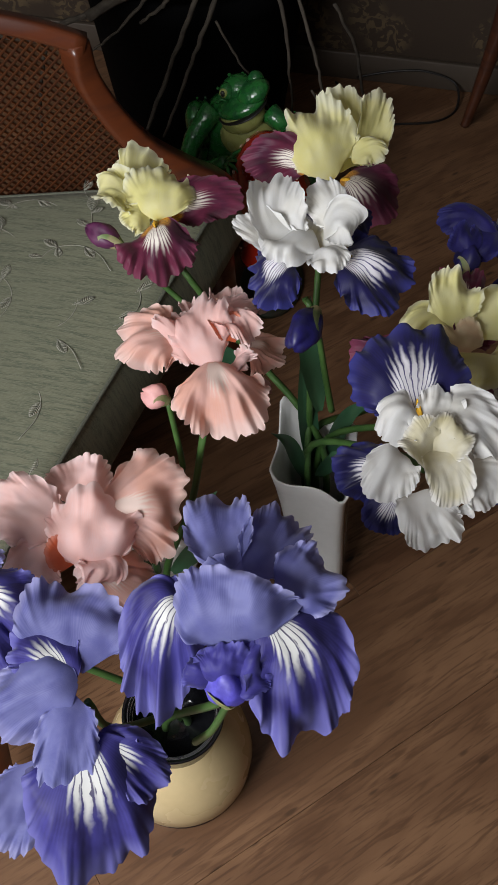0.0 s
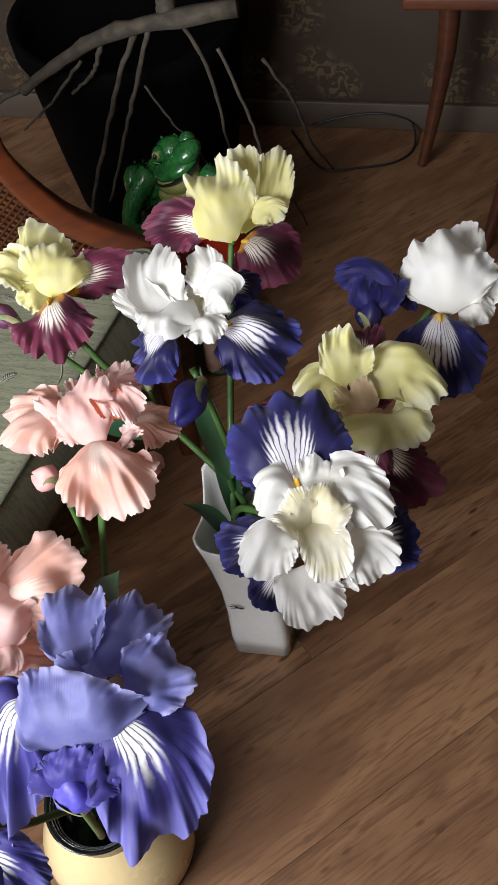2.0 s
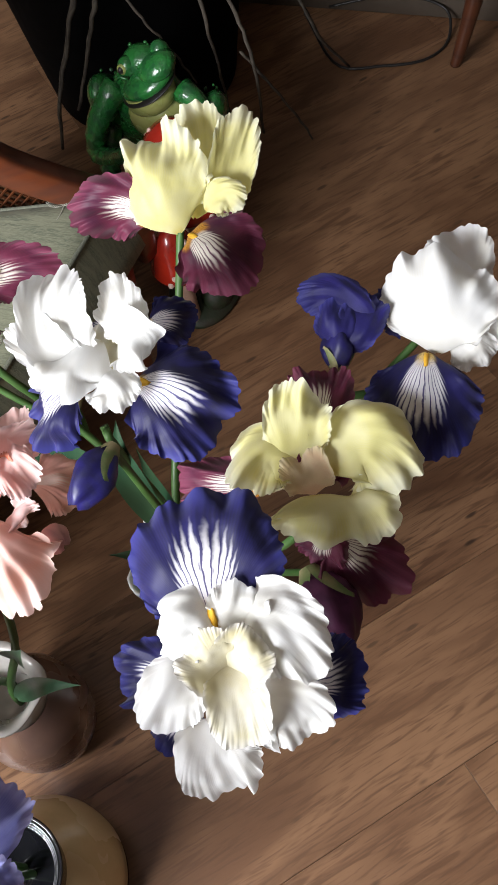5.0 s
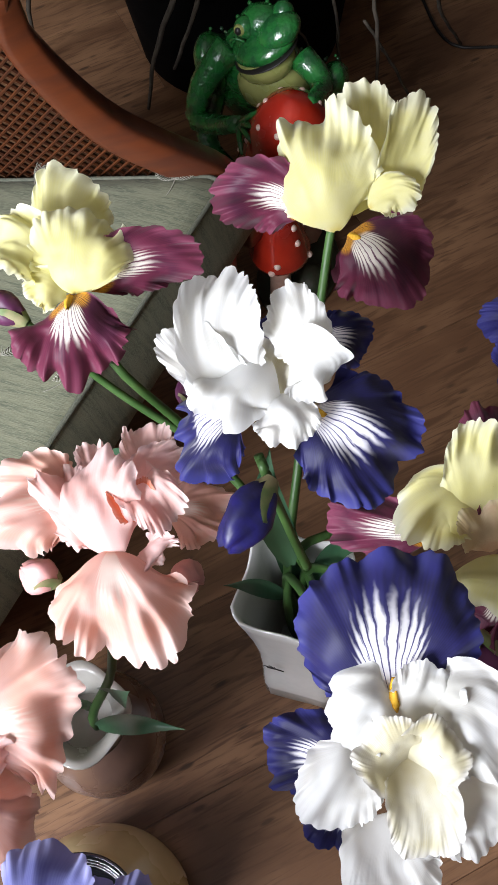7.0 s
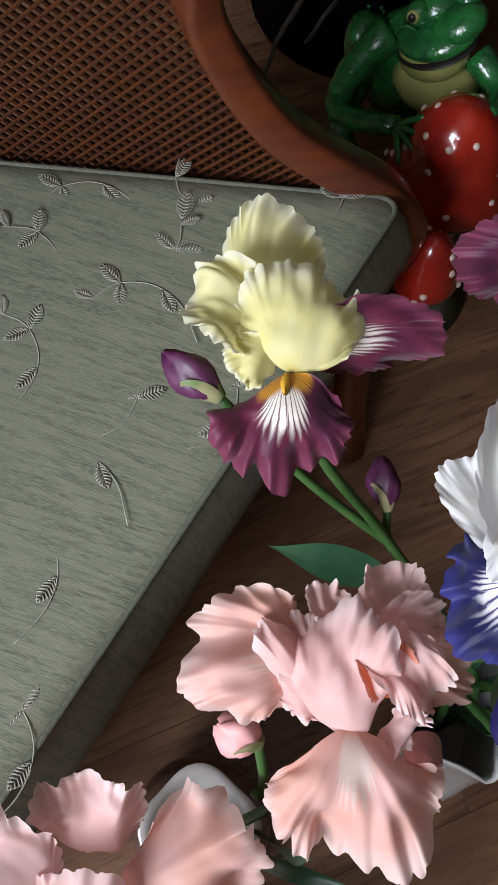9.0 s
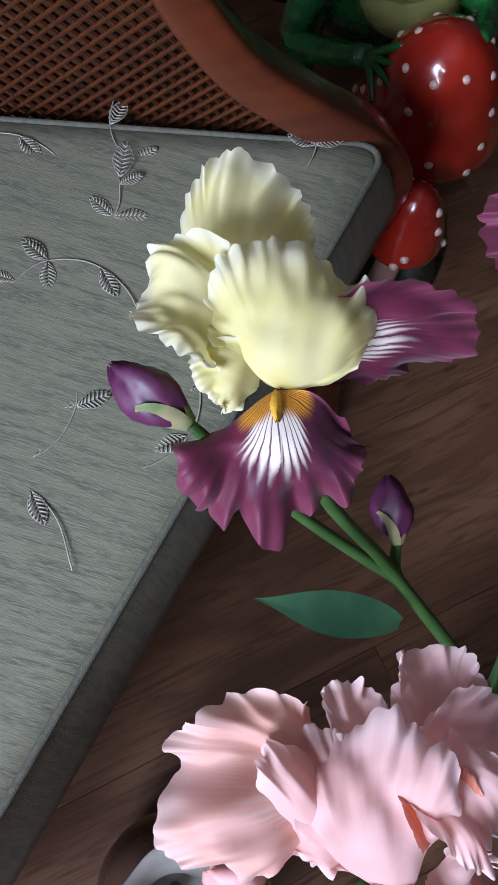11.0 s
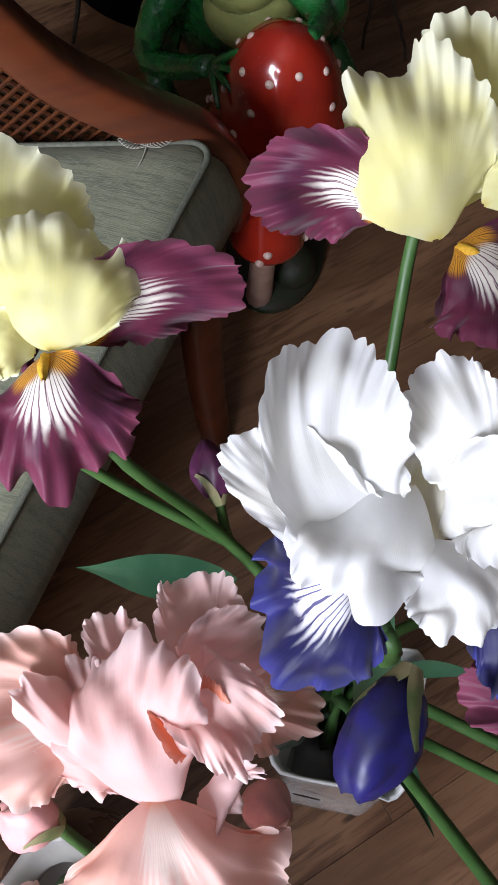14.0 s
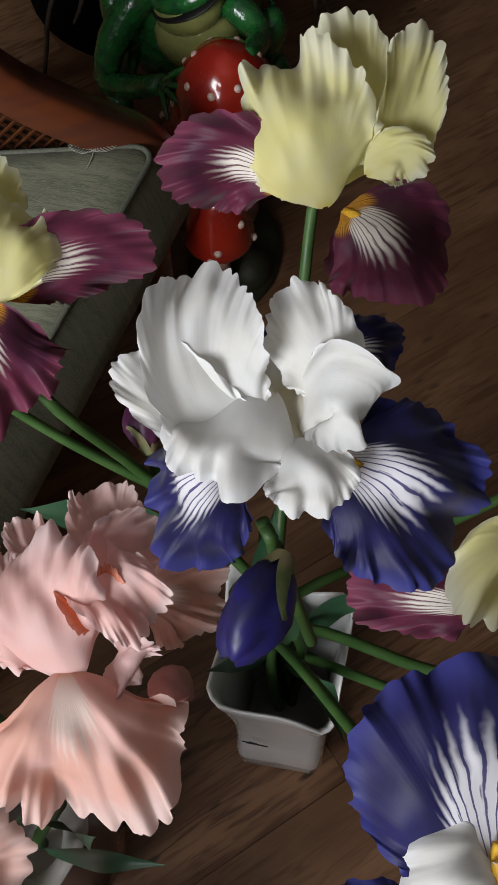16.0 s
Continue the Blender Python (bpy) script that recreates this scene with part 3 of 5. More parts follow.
petal(plant, "crest", "white", (-0.0032, 0.0046, -0.0119), (-0.0108, 0.0259, 0.0032), (-0.0075, 0.0524, 0.0084), 0.0411, view, 0, -0.5, 0.7)
petal(plant, "fall", "white", (0.0195, 0.0023, 0.0012), (0.0654, -0.0116, 0.0116), (0.1142, -0.0254, -0.0289), 0.1016, view, -10, 0.3, 0.9)
petal(plant, "fall", "white", (-0.0312, -0.0159, 0.0025), (-0.0511, -0.0352, 0.0054), (-0.0741, -0.0513, -0.0257), 0.0813, view, 10, 0.3, 0.9)
petal(plant, "fall", "white", (0.0129, 0.0755, -0.0114), (0.0347, 0.0779, -0.0044), (0.0615, 0.086, -0.0221), 0.0465, view, 0, 0.2, 0.9)
petal(plant, "fall", "white", (-0.0088, 0.0561, -0.0046), (-0.0241, 0.0594, 0.0041), (-0.0378, 0.0672, -0.0013), 0.0377, view, 0, 0.2, 0.9)
stem(plant, into("square", heart, (0.1949, 0.56, 0.6496), (0.2069, 0.5493, 0.6147), k=1))
bud(plant, (0.0066, -0.0524, -0.0391), (-0.0125, -0.1153, -0.0379), 0.040, "indigo", 0.3)
stem(plant, [(0.0066, -0.0524, -0.0391), (0.0255, -0.0535, -0.1515), (0.0408, -0.0536, -0.2354)], 0.0038, 0.005)
leaf(plant, [(0.0245, -0.0564, -0.2375), (0.0001, -0.0404, -0.109), (-0.0034, -0.0152, -0.052)], 0.0274)
for points, wide in ((((0.235, 0.560, 0.24), (0.262, 0.520, 0.36), (0.285, 0.465, 0.43)), 0.024), (((0.225, 0.570, 0.24), (0.205, 0.585, 0.40), (0.190, 0.600, 0.52)), 0.026),
                     (((0.240, 0.575, 0.24), (0.268, 0.590, 0.37), (0.315, 0.585, 0.43)), 0.022), (((0.215, 0.555, 0.24), (0.190, 0.525, 0.37), (0.165, 0.500, 0.43)), 0.020)):
    leaf(plant, [Vector(q) - Vector(heart) for q in points], wide)
heart, view = (0.1858, 0.8395, 0.6138), (-0.0087, -0.6405, 0.7679)
plant = iris("iris", heart, "iris with ruffled lemon standards and maroon falls near the figurine")
petal(plant, "standard", "yellow", (0.0138, -0.009, -0.0042), (-0.0115, 0.0192, 0.0426), (-0.0384, 0.0974, 0.053), 0.0959, view, -5, 0.4, 1.15)
petal(plant, "standard", "yellow", (0.0207, 0.0263, -0.0187), (0.0169, 0.0868, 0.009), (-0.0033, 0.1447, 0.036), 0.0712, view, 0, 0.3, 1.15)
petal(plant, "standard", "yellow", (0.0541, 0.0262, -0.0042), (0.0611, 0.0664, 0.0295), (0.0627, 0.136, 0.0461), 0.052, view, 20, -0.3, 1.15)
petal(plant, "standard", "yellow", (0.0393, 0.0185, 0.0082), (0.0595, 0.0261, 0.0257), (0.0814, 0.0206, 0.0168), 0.0411, view, 0, 0.2, 1.15)
petal(plant, "fall", "yellow", (-0.0158, -0.0008, 0.0006), (-0.0583, 0.0031, 0.0164), (-0.1119, -0.0053, -0.0002), 0.0697, view, -10, 0.3, 1.15)
petal(plant, "fall", "yellow", (0.0257, -0.0116, 0.0018), (0.0581, -0.035, 0.007), (0.0891, -0.0584, -0.0283), 0.0987, view, 0, 0.3, 1.15)
petal(plant, "fall", "yellow", (0.0023, 0.0362, -0.0291), (-0.0081, 0.0738, -0.0268), (-0.0118, 0.125, -0.0482), 0.0581, view, 0, 0.3, 1.15)
stem(plant, into("square", heart, (0.1923, 0.8576, 0.591), (0.189, 0.8338, 0.5508), k=2))
heart, view = (0.087, 0.4651, 0.62), (-0.0112, -0.1624, 0.987)
plant = iris("iris", heart, "ruffled salmon-pink iris with orange throat")
petal(plant, "fall", "pink", (-0.0217, 0.0173, 0.0094), (-0.0601, 0.0084, 0.0282), (-0.1074, -0.0107, 0.0023), 0.0813, view, -10, 0.3, 1.25)
petal(plant, "standard", "pink", (0.0163, -0.0231, 0.0042), (-0.0089, 0.0104, 0.0465), (-0.019, 0.0585, 0.0396), 0.0712, view, 0, 0.45, 1.25)
petal(plant, "standard", "pink", (-0.0052, -0.0094, -0.0027), (-0.0326, 0.0122, 0.0318), (-0.0609, 0.0391, 0.0311), 0.0493, view, 10, 0.2, 1.25)
petal(plant, "standard", "pink", (0.0206, 0.0493, 0.0016), (0.0108, 0.077, 0.0159), (-0, 0.1029, 0.0192), 0.0411, view, 20, -0.3, 1.25)
petal(plant, "standard", "pink", (-0.0145, 0.0407, 0.0029), (-0.0283, 0.0552, 0.0163), (-0.0384, 0.071, 0.0178), 0.0301, view, 20, -0.3, 1.25)
petal(plant, "standard", "pink", (0.0095, 0.043, 0.0158), (0.0278, 0.0343, 0.0358), (0.0547, 0.0154, 0.0231), 0.0466, view, -15, -0.3, 1.25)
petal(plant, "standard", "pink", (0.0135, 0.0464, 0.0091), (0.0265, 0.0628, 0.0235), (0.0468, 0.0819, 0.0178), 0.0383, view, 10, -0.2, 1.25)
petal(plant, "throat", "pink", (0.0333, 0.0152, 0.0201), (0.0197, 0.0275, 0.038), (0.0117, 0.04, 0.0316), 0.0356, view, 0, -0.4, 0.7)
petal(plant, "fall", "pink", (0.0335, 0.0394, -0.018), (0.0589, 0.0516, -0.0223), (0.0881, 0.0596, -0.0466), 0.0581, view, 0, 0.3, 1.25)
petal(plant, "fall", "pink", (0.0095, -0.0132, 0.008), (0.0256, -0.0512, 0.0218), (0.0479, -0.0974, -0.0211), 0.1103, view, 0, 0.35, 1.25)
petal(plant, "standard", "pink", (0.0289, -0.0078, 0.0006), (0.0458, -0.0105, 0.0143), (0.0559, -0.0156, 0.0051), 0.0466, view, 0, 0.3, 1.25)
stem(plant, into("round", heart, (0.0971, 0.4445, 0.5815), (0.0887, 0.4187, 0.5284), (0.0703, 0.3881, 0.3854), k=3))
bud(plant, (0.0542, -0.0013, -0.0366), (0.0807, -0.0101, -0.0377), 0.0301, "pink", 0.3, False)
bud(plant, (-0.0442, -0.0382, -0.0461), (-0.0752, -0.0368, -0.034), 0.0329, "pink", 0.1)
stem(plant, [(-0.0442, -0.0382, -0.0461), (-0.028, -0.0585, -0.1532), (-0.0317, -0.0718, -0.1567)], 0.0038, 0.005)
leaf(plant, [Vector(q) - Vector(heart) for q in ((0.0442, 0.3452, 0.2575), (0.1037, 0.3497, 0.3628), (0.1641, 0.3549, 0.3931))], 0.024)
leaf(plant, [(-0.0143, -0.0945, -0.2412), (0.0065, -0.1008, -0.1864), (0.0277, -0.0999, -0.1446)], 0.0301)
heart, view = (-0.0184, 0.2763, 0.4923), (0.1758, -0.4208, 0.8902)
plant = iris("iris", heart, "ruffled peach-pink iris with wide frilled petals")
petal(plant, "fall", "pink", (-0.002, 0.0151, 0.0096), (0.0547, 0.0253, 0.032), (0.1084, 0.0386, 0.0191), 0.1336, view, 0, 0.3, 1.25)
petal(plant, "standard", "pink", (0.0113, -0.0502, -0.0233), (0.0005, -0.0203, 0.0323), (-0.0031, 0.0324, 0.044), 0.1109, view, 0, 0.4, 1.25)
petal(plant, "standard", "pink", (-0.0378, 0.0325, -0.0109), (-0.0433, 0.0592, 0.007), (-0.0548, 0.0835, 0.0213), 0.0808, view, 0, 0.2, 1.25)
petal(plant, "standard", "pink", (-0.0472, -0.0135, -0.0056), (-0.0922, 0.0003, 0.0147), (-0.1437, 0.0139, 0.0159), 0.0808, view, 0, 0.2, 1.25)
petal(plant, "standard", "pink", (-0.0484, -0.0323, -0.0014), (-0.065, -0.0706, -0.0075), (-0.0504, -0.1051, -0.0303), 0.0657, view, 0, -0.2, 1.25)
petal(plant, "throat", "pink", (-0.0145, -0.0353, -0.0213), (-0.0259, -0.0273, -0.0097), (-0.0317, -0.0135, -0.0006), 0.063, view, 0, -0.4, 0.7)
petal(plant, "fall", "pink", (-0.0092, -0.0411, -0.0242), (0.0326, -0.0554, -0.0282), (0.0747, -0.069, -0.0614), 0.0798, view, 0, 0.3, 1.25)
petal(plant, "standard", "pink", (-0.0192, -0.0392, -0.0064), (0.021, -0.0535, 0.0047), (-0.0029, -0.0787, -0.016), 0.0534, view, 0, 0.3, 1.25)
stem(plant, into("round", heart, (-0.0184, 0.2638, 0.453), (0.0184, 0.279, 0.364), k=4))
heart, view = (0.1987, 0.1041, 0.7055), (0.0085, -0.3605, 0.9323)
plant = iris("iris", heart, "lilac-blue iris with white-patched violet falls")
petal(plant, "standard", "blue", (-0.0044, -0.0357, -0.006), (-0.0075, -0.0163, 0.0392), (-0.0057, 0.0144, 0.0577), 0.106, view, 0, 0.35, 1.0)
petal(plant, "standard", "blue", (-0.0181, 0.0392, 0.0011), (-0.0393, 0.0788, 0.0017), (-0.0508, 0.1243, -0.0107), 0.0641, view, 0, -0.2, 1.0)
petal(plant, "standard", "blue", (-0.0062, 0.0387, 0.0001), (0.0142, 0.0772, -0.0017), (0.0244, 0.1195, -0.0162), 0.0591, view, 0, -0.2, 1.0)
petal(plant, "standard", "blue", (0.0246, 0.0183, 0.0103), (0.054, 0.0278, 0.0303), (0.0817, 0.0464, 0.0244), 0.0666, view, 0, 0.2, 1.0)
petal(plant, "fall", "blue", (0.0148, -0.0094, 0.0015), (0.054, -0.0363, 0.0079), (0.0779, -0.0878, -0.0579), 0.0967, view, 0, 0.35, 1.0)
petal(plant, "fall", "blue", (-0.0462, -0.0053, -0.0006), (-0.0729, -0.0266, 0.0044), (-0.075, -0.0968, -0.0706), 0.0732, view, 0, 0.3, 1.0)
petal(plant, "standard", "blue", (-0.0154, 0.0279, -0.0142), (-0.0153, 0.0677, -0.0217), (-0.0174, 0.1085, -0.0379), 0.0444, view, 0, 0.2, 1.0)
petal(plant, "standard", "blue", (-0.0148, 0.0236, 0.007), (-0.0257, 0.0193, 0.0128), (-0.0473, 0.0116, 0.009), 0.0493, view, 0, 0.2, 1.0)
petal(plant, "furl", "blue", (-0.0056, -0.0645, -0.0232), (-0.0256, -0.0598, -0.0028), (-0.0376, -0.0453, -0.0057), 0.0493, view, 0, 0.3, 1.0)
petal(plant, "furl", "blue", (-0.0056, -0.0645, -0.0232), (0.0119, -0.0545, -0.0021), (0.0226, -0.0382, -0.0047), 0.0493, view, 0, 0.3, 1.0)
petal(plant, "furl", "blue", (-0.0039, -0.0697, -0.0225), (-0.0075, -0.06, 0.0053), (-0.0089, -0.0365, 0.0101), 0.0543, view, 0, 0.4, 1.0)
stem(plant, into("cream", heart, (0.1943, 0.0744, 0.656), (0.1806, 0.0668, 0.5548), k=5))
bud(plant, (-0.0027, -0.0738, -0.0456), (-0.0085, -0.0531, -0.0065), 0.0411, "violet", 0.5)
stem(plant, [(-0.0027, -0.0738, -0.0456), (-0.0282, -0.0537, -0.2049), (-0.0575, -0.0313, -0.3373)], 0.0038, 0.005)
heart, view = (0.018, 0.0432, 0.5424), (0.1637, -0.2562, 0.9527)
plant = iris("iris", heart, "violet-blue iris with hanging dark falls above the cream vase")
petal(plant, "standard", "blue", (0.0073, 0.0247, 0.0142), (-0.0032, 0.0692, 0.0479), (0.0018, 0.1121, 0.052), 0.1257, view, 0, 0.2, 1.0)
petal(plant, "standard", "blue", (0.0117, 0.0129, 0.0242), (-0.0254, -0.0076, 0.029), (-0.0801, -0.0405, -0.0052), 0.0863, view, 0, 0.3, 1.0)
petal(plant, "standard", "blue", (0.0076, 0.0019, 0.0176), (0.0132, -0.0496, 0.0102), (0.0161, -0.0904, -0.0318), 0.0617, view, 0, 0.3, 1.0)
petal(plant, "fall", "blue", (0.0186, -0.0275, -0.002), (0.0434, -0.0844, -0.0215), (0.0595, -0.1527, -0.0954), 0.1255, view, 0, 0.3, 1.0)
petal(plant, "fall", "blue", (0.0315, -0.0331, -0.0219), (0.0714, -0.0451, -0.0152), (0.1158, -0.0631, -0.0435), 0.0601, view, 0, 0.3, 1.0)
petal(plant, "fall", "blue", (0.0043, 0.0121, 0.0149), (-0.0302, 0.0327, 0.0374), (-0.0717, 0.0488, 0.0329), 0.0653, view, 0, 0.2, 1.0)
petal(plant, "standard", "blue", (-0.0241, -0.0535, -0.0475), (-0.0402, -0.1095, -0.0562), (-0.0599, -0.1476, -0.0864), 0.0666, view, 0, 0.2, 1.0)
stem(plant, into("cream", heart, (0.0321, 0.0532, 0.5158), (0.0502, 0.057, 0.4209), k=6))
heart, view = (-0.1172, 0.1497, 0.5322), (0.2717, -0.3331, 0.9025)
plant = iris("iris", heart, "violet-blue iris partly hidden behind the pink iris")
petal(plant, "fall", "blue", (-0.0153, 0.0087, 0.0054), (0.025, -0.0089, 0.0126), (0.0661, -0.0177, -0.0141), 0.0836, view, 0, 0.3, 1.0)
petal(plant, "standard", "blue", (-0.0069, -0.0009, -0.0009), (-0.0153, 0.0253, 0.0318), (-0.0196, 0.0642, 0.0404), 0.0666, view, 0, 0.3, 1.0)
petal(plant, "fall", "blue", (-0.0191, -0.0036, -0.001), (0.0047, -0.0435, -0.011), (0.0278, -0.0803, -0.0504), 0.0836, view, 0, 0.3, 1.0)
petal(plant, "standard", "blue", (-0.0191, -0.0036, -0.001), (-0.0446, 0.0039, 0.0211), (-0.0778, 0.0213, 0.0163), 0.0666, view, 0, 0.3, 1.0)
stem(plant, into("cream", heart, (-0.1374, 0.1506, 0.5015), (-0.0698, 0.1491, 0.3849), k=7))
heart, view = (0.3667, 0.351, 0.642), (0.1042, -0.3011, 0.948)
plant = iris("iris", heart, "nodding white iris seen open with indigo falls behind")
petal(plant, "fall", "white", (-0.0158, 0.0274, 0.0163), (-0.0325, 0.0739, 0.0475), (-0.0484, 0.1335, 0.043), 0.1248, view, 0, 0.2, 0.9)
petal(plant, "standard", "white", (-0.0039, 0.0204, 0.0102), (-0.032, 0.0239, 0.042), (-0.0529, -0.0017, 0.0218), 0.063, view, 0, 0.2, 0.9)
petal(plant, "standard", "white", (-0.0246, -0.0051, 0.0011), (-0.0395, -0.0279, 0.0092), (-0.046, -0.0617, -0.0097), 0.0575, view, 0, 0.2, 0.9)
petal(plant, "standard", "white", (0.0017, 0.0209, 0.011), (0.0281, 0.0364, 0.0398), (0.0793, 0.0118, 0.0103), 0.0712, view, 0, 0.2, 0.9)
petal(plant, "standard", "white", (-0.0045, 0.0251, 0.0139), (0.0017, 0.0418, 0.037), (0.0048, 0.0652, 0.041), 0.0493, view, 0, -0.2, 0.9)
petal(plant, "standard", "white", (0.0071, -0.0339, -0.01), (0.0054, -0.0686, -0.0046), (0.0238, -0.0964, -0.0302), 0.0685, view, 0, 0.25, 0.9)
petal(plant, "standard", "white", (0.0233, -0.0333, -0.0133), (0.0541, -0.0267, 0.003), (0.0762, -0.0454, -0.0187), 0.0657, view, 0, 0.2, 0.9)
petal(plant, "crest", "white", (0.0016, -0.0029, 0.0074), (-0.0147, -0.002, 0.0328), (-0.0302, 0.0089, 0.0338), 0.0493, view, 0, -0.3, 0.7)
petal(plant, "crest", "white", (0.0016, -0.0029, 0.0074), (0.0146, 0.0062, 0.0321), (0.0247, 0.0228, 0.0335), 0.0493, view, 0, -0.3, 0.7)
petal(plant, "crest", "white", (-0.0007, 0.0026, 0.0108), (0.0154, -0.029, 0.0171), (0.0232, -0.0569, -0.0044), 0.0493, view, 0, -0.3, 0.7)
petal(plant, "fall", "white", (-0.0399, -0.014, -0.017), (-0.0696, -0.0156, -0.0197), (-0.106, -0.0237, -0.0339), 0.0639, view, 0, 0.3, 0.9)
petal(plant, "fall", "white", (-0.0264, -0.0327, -0.0274), (-0.0386, -0.0507, -0.0443), (-0.0451, -0.0725, -0.0614), 0.0494, view, 0, 0.3, 0.9)
petal(plant, "fall", "white", (0.0582, 0.0034, -0.0226), (0.0852, 0.0149, -0.0252), (0.1159, 0.0373, -0.0436), 0.0697, view, 0, 0.3, 0.9)
stem(plant, into("square", heart, (0.3646, 0.3559, 0.6066), (0.3319, 0.409, 0.5517), k=8))
heart, view = (0.4075, 0.5543, 0.6023), (0.0539, -0.4608, 0.8864)
plant = iris("iris", heart, "wide open iris with creamy yellow standards and dark red falls")
petal(plant, "standard", "yellow", (-0.0153, 0.012, 0.0079), (-0.0272, 0.042, 0.0343), (-0.023, 0.081, 0.0441), 0.063, view, 0, -0.2, 1.15)
petal(plant, "standard", "yellow", (-0.0113, 0.0056, 0.0049), (-0.0473, 0.0096, 0.0272), (-0.0683, -0.0255, 0.0119), 0.063, view, 0, 0.2, 1.15)
petal(plant, "standard", "yellow", (0.0014, -0.0146, 0.007), (0.0133, -0.0344, 0.0145), (0.0171, -0.0626, -0.0104), 0.1233, view, 0, 0.2, 1.15)
petal(plant, "standard", "yellow", (0.0108, 0.0099, 0.0035), (0.0422, 0.0336, 0.0268), (0.085, 0.011, 0.0014), 0.0877, view, 0, 0.2, 1.15)
petal(plant, "crest", "yellow", (-0.0015, -0.0091, -0.0105), (-0.011, 0.0034, 0.0093), (-0.0237, 0.0216, 0.0143), 0.0466, view, 0, -0.4, 0.7)
petal(plant, "fall", "yellow", (-0.0011, 0.0079, -0.0147), (0.0054, 0.0254, 0.0028), (0.0119, 0.0471, 0.0075), 0.0523, view, 0, -0.3, 1.15)
petal(plant, "fall", "yellow", (0.0205, -0.0429, -0.024), (0.0495, -0.0562, -0.0327), (0.0953, -0.0631, -0.0686), 0.0813, view, 0, 0.3, 1.15)
petal(plant, "fall", "yellow", (-0.0094, 0.0532, -0.003), (-0.0154, 0.0909, 0.011), (-0.0262, 0.1254, 0.0136), 0.0668, view, 0, 0.3, 1.15)
petal(plant, "fall", "yellow", (-0.0528, -0.0034, -0.0253), (-0.0935, -0.0039, -0.0254), (-0.1455, -0.0033, -0.044), 0.0494, view, 0, 0.3, 1.15)
petal(plant, "fall", "yellow", (0.012, -0.0321, -0.0206), (0.0128, -0.0574, -0.0267), (0.012, -0.0703, -0.0452), 0.0494, view, 0, 0.2, 1.15)
stem(plant, into("square", heart, (0.4088, 0.5497, 0.5529), (0.3582, 0.5249, 0.4701), k=9))
bud(plant, (0.0041, -0.0761, -0.0472), (0.0532, -0.1372, -0.0615), 0.0575, "purple", 0.2)
stem(plant, [(0.0041, -0.0761, -0.0472), (-0.0745, -0.0413, -0.182), (-0.1555, -0.0039, -0.2896)], 0.0038, 0.005)
heart, view = (0.4932, 0.7415, 0.6036), (-0.0284, -0.5877, 0.8083)
plant = iris("iris", heart, "white iris with indigo fall and dark blue opening bud")
petal(plant, "standard", "white", (0.0118, -0.0178, -0.0107), (0.0046, 0.0102, 0.0442), (-0.0008, 0.0767, 0.0546), 0.1205, view, 0, 0.45, 0.9)
petal(plant, "standard", "white", (0.0182, 0.0579, -0.0037), (0.0181, 0.0906, 0.013), (0.0076, 0.1197, 0.0285), 0.0712, view, 0, 0.2, 0.9)
petal(plant, "standard", "white", (0.0414, 0.0227, -0.0099), (0.0656, 0.0314, 0.0067), (0.098, 0.0501, 0.0111), 0.052, view, 0, 0.2, 0.9)
petal(plant, "standard", "white", (0.0223, 0.0018, -0.0095), (0.0431, -0.0084, -0.0071), (0.0551, -0.022, -0.0195), 0.0493, view, 0, 0.2, 0.9)
petal(plant, "fall", "white", (0.0002, -0.0206, -0.0024), (0.0017, -0.0723, -0.0118), (0.0077, -0.1158, -0.06), 0.1132, view, 0, 0.3, 0.9)
petal(plant, "fall", "white", (-0.0304, 0.0204, -0.0005), (-0.0386, 0.0341, -0.0083), (-0.0612, 0.0471, -0.0293), 0.0581, view, 0, 0.3, 0.9)
petal(plant, "furl", "white", (-0.0588, -0.0152, -0.0001), (-0.0956, 0.0097, 0.0287), (-0.1383, 0.0048, 0.0216), 0.0438, view, 0, 0.3, 0.9)
petal(plant, "furl", "white", (-0.094, -0.0379, -0.006), (-0.0745, -0.0105, 0.0208), (-0.0567, 0.0261, 0.0217), 0.0466, view, 0, 0.3, 0.9)
petal(plant, "furl", "white", (-0.0908, -0.0362, -0.0015), (-0.0946, -0.02, 0.0216), (-0.0956, 0.0141, 0.0283), 0.0493, view, 0, 0.5, 0.9)
stem(plant, into("square", heart, (0.4806, 0.7484, 0.5776), (0.4335, 0.7018, 0.5304), (0.3155, 0.6675, 0.3125), k=10))
bud(plant, (-0.089, -0.0502, -0.0126), (-0.0938, -0.0098, 0.0083), 0.0356, "indigo", 0.3)
stem(plant, [(-0.089, -0.0502, -0.0126), (-0.0954, -0.0542, -0.0604), (-0.0596, -0.0396, -0.0732)], 0.0038, 0.005)


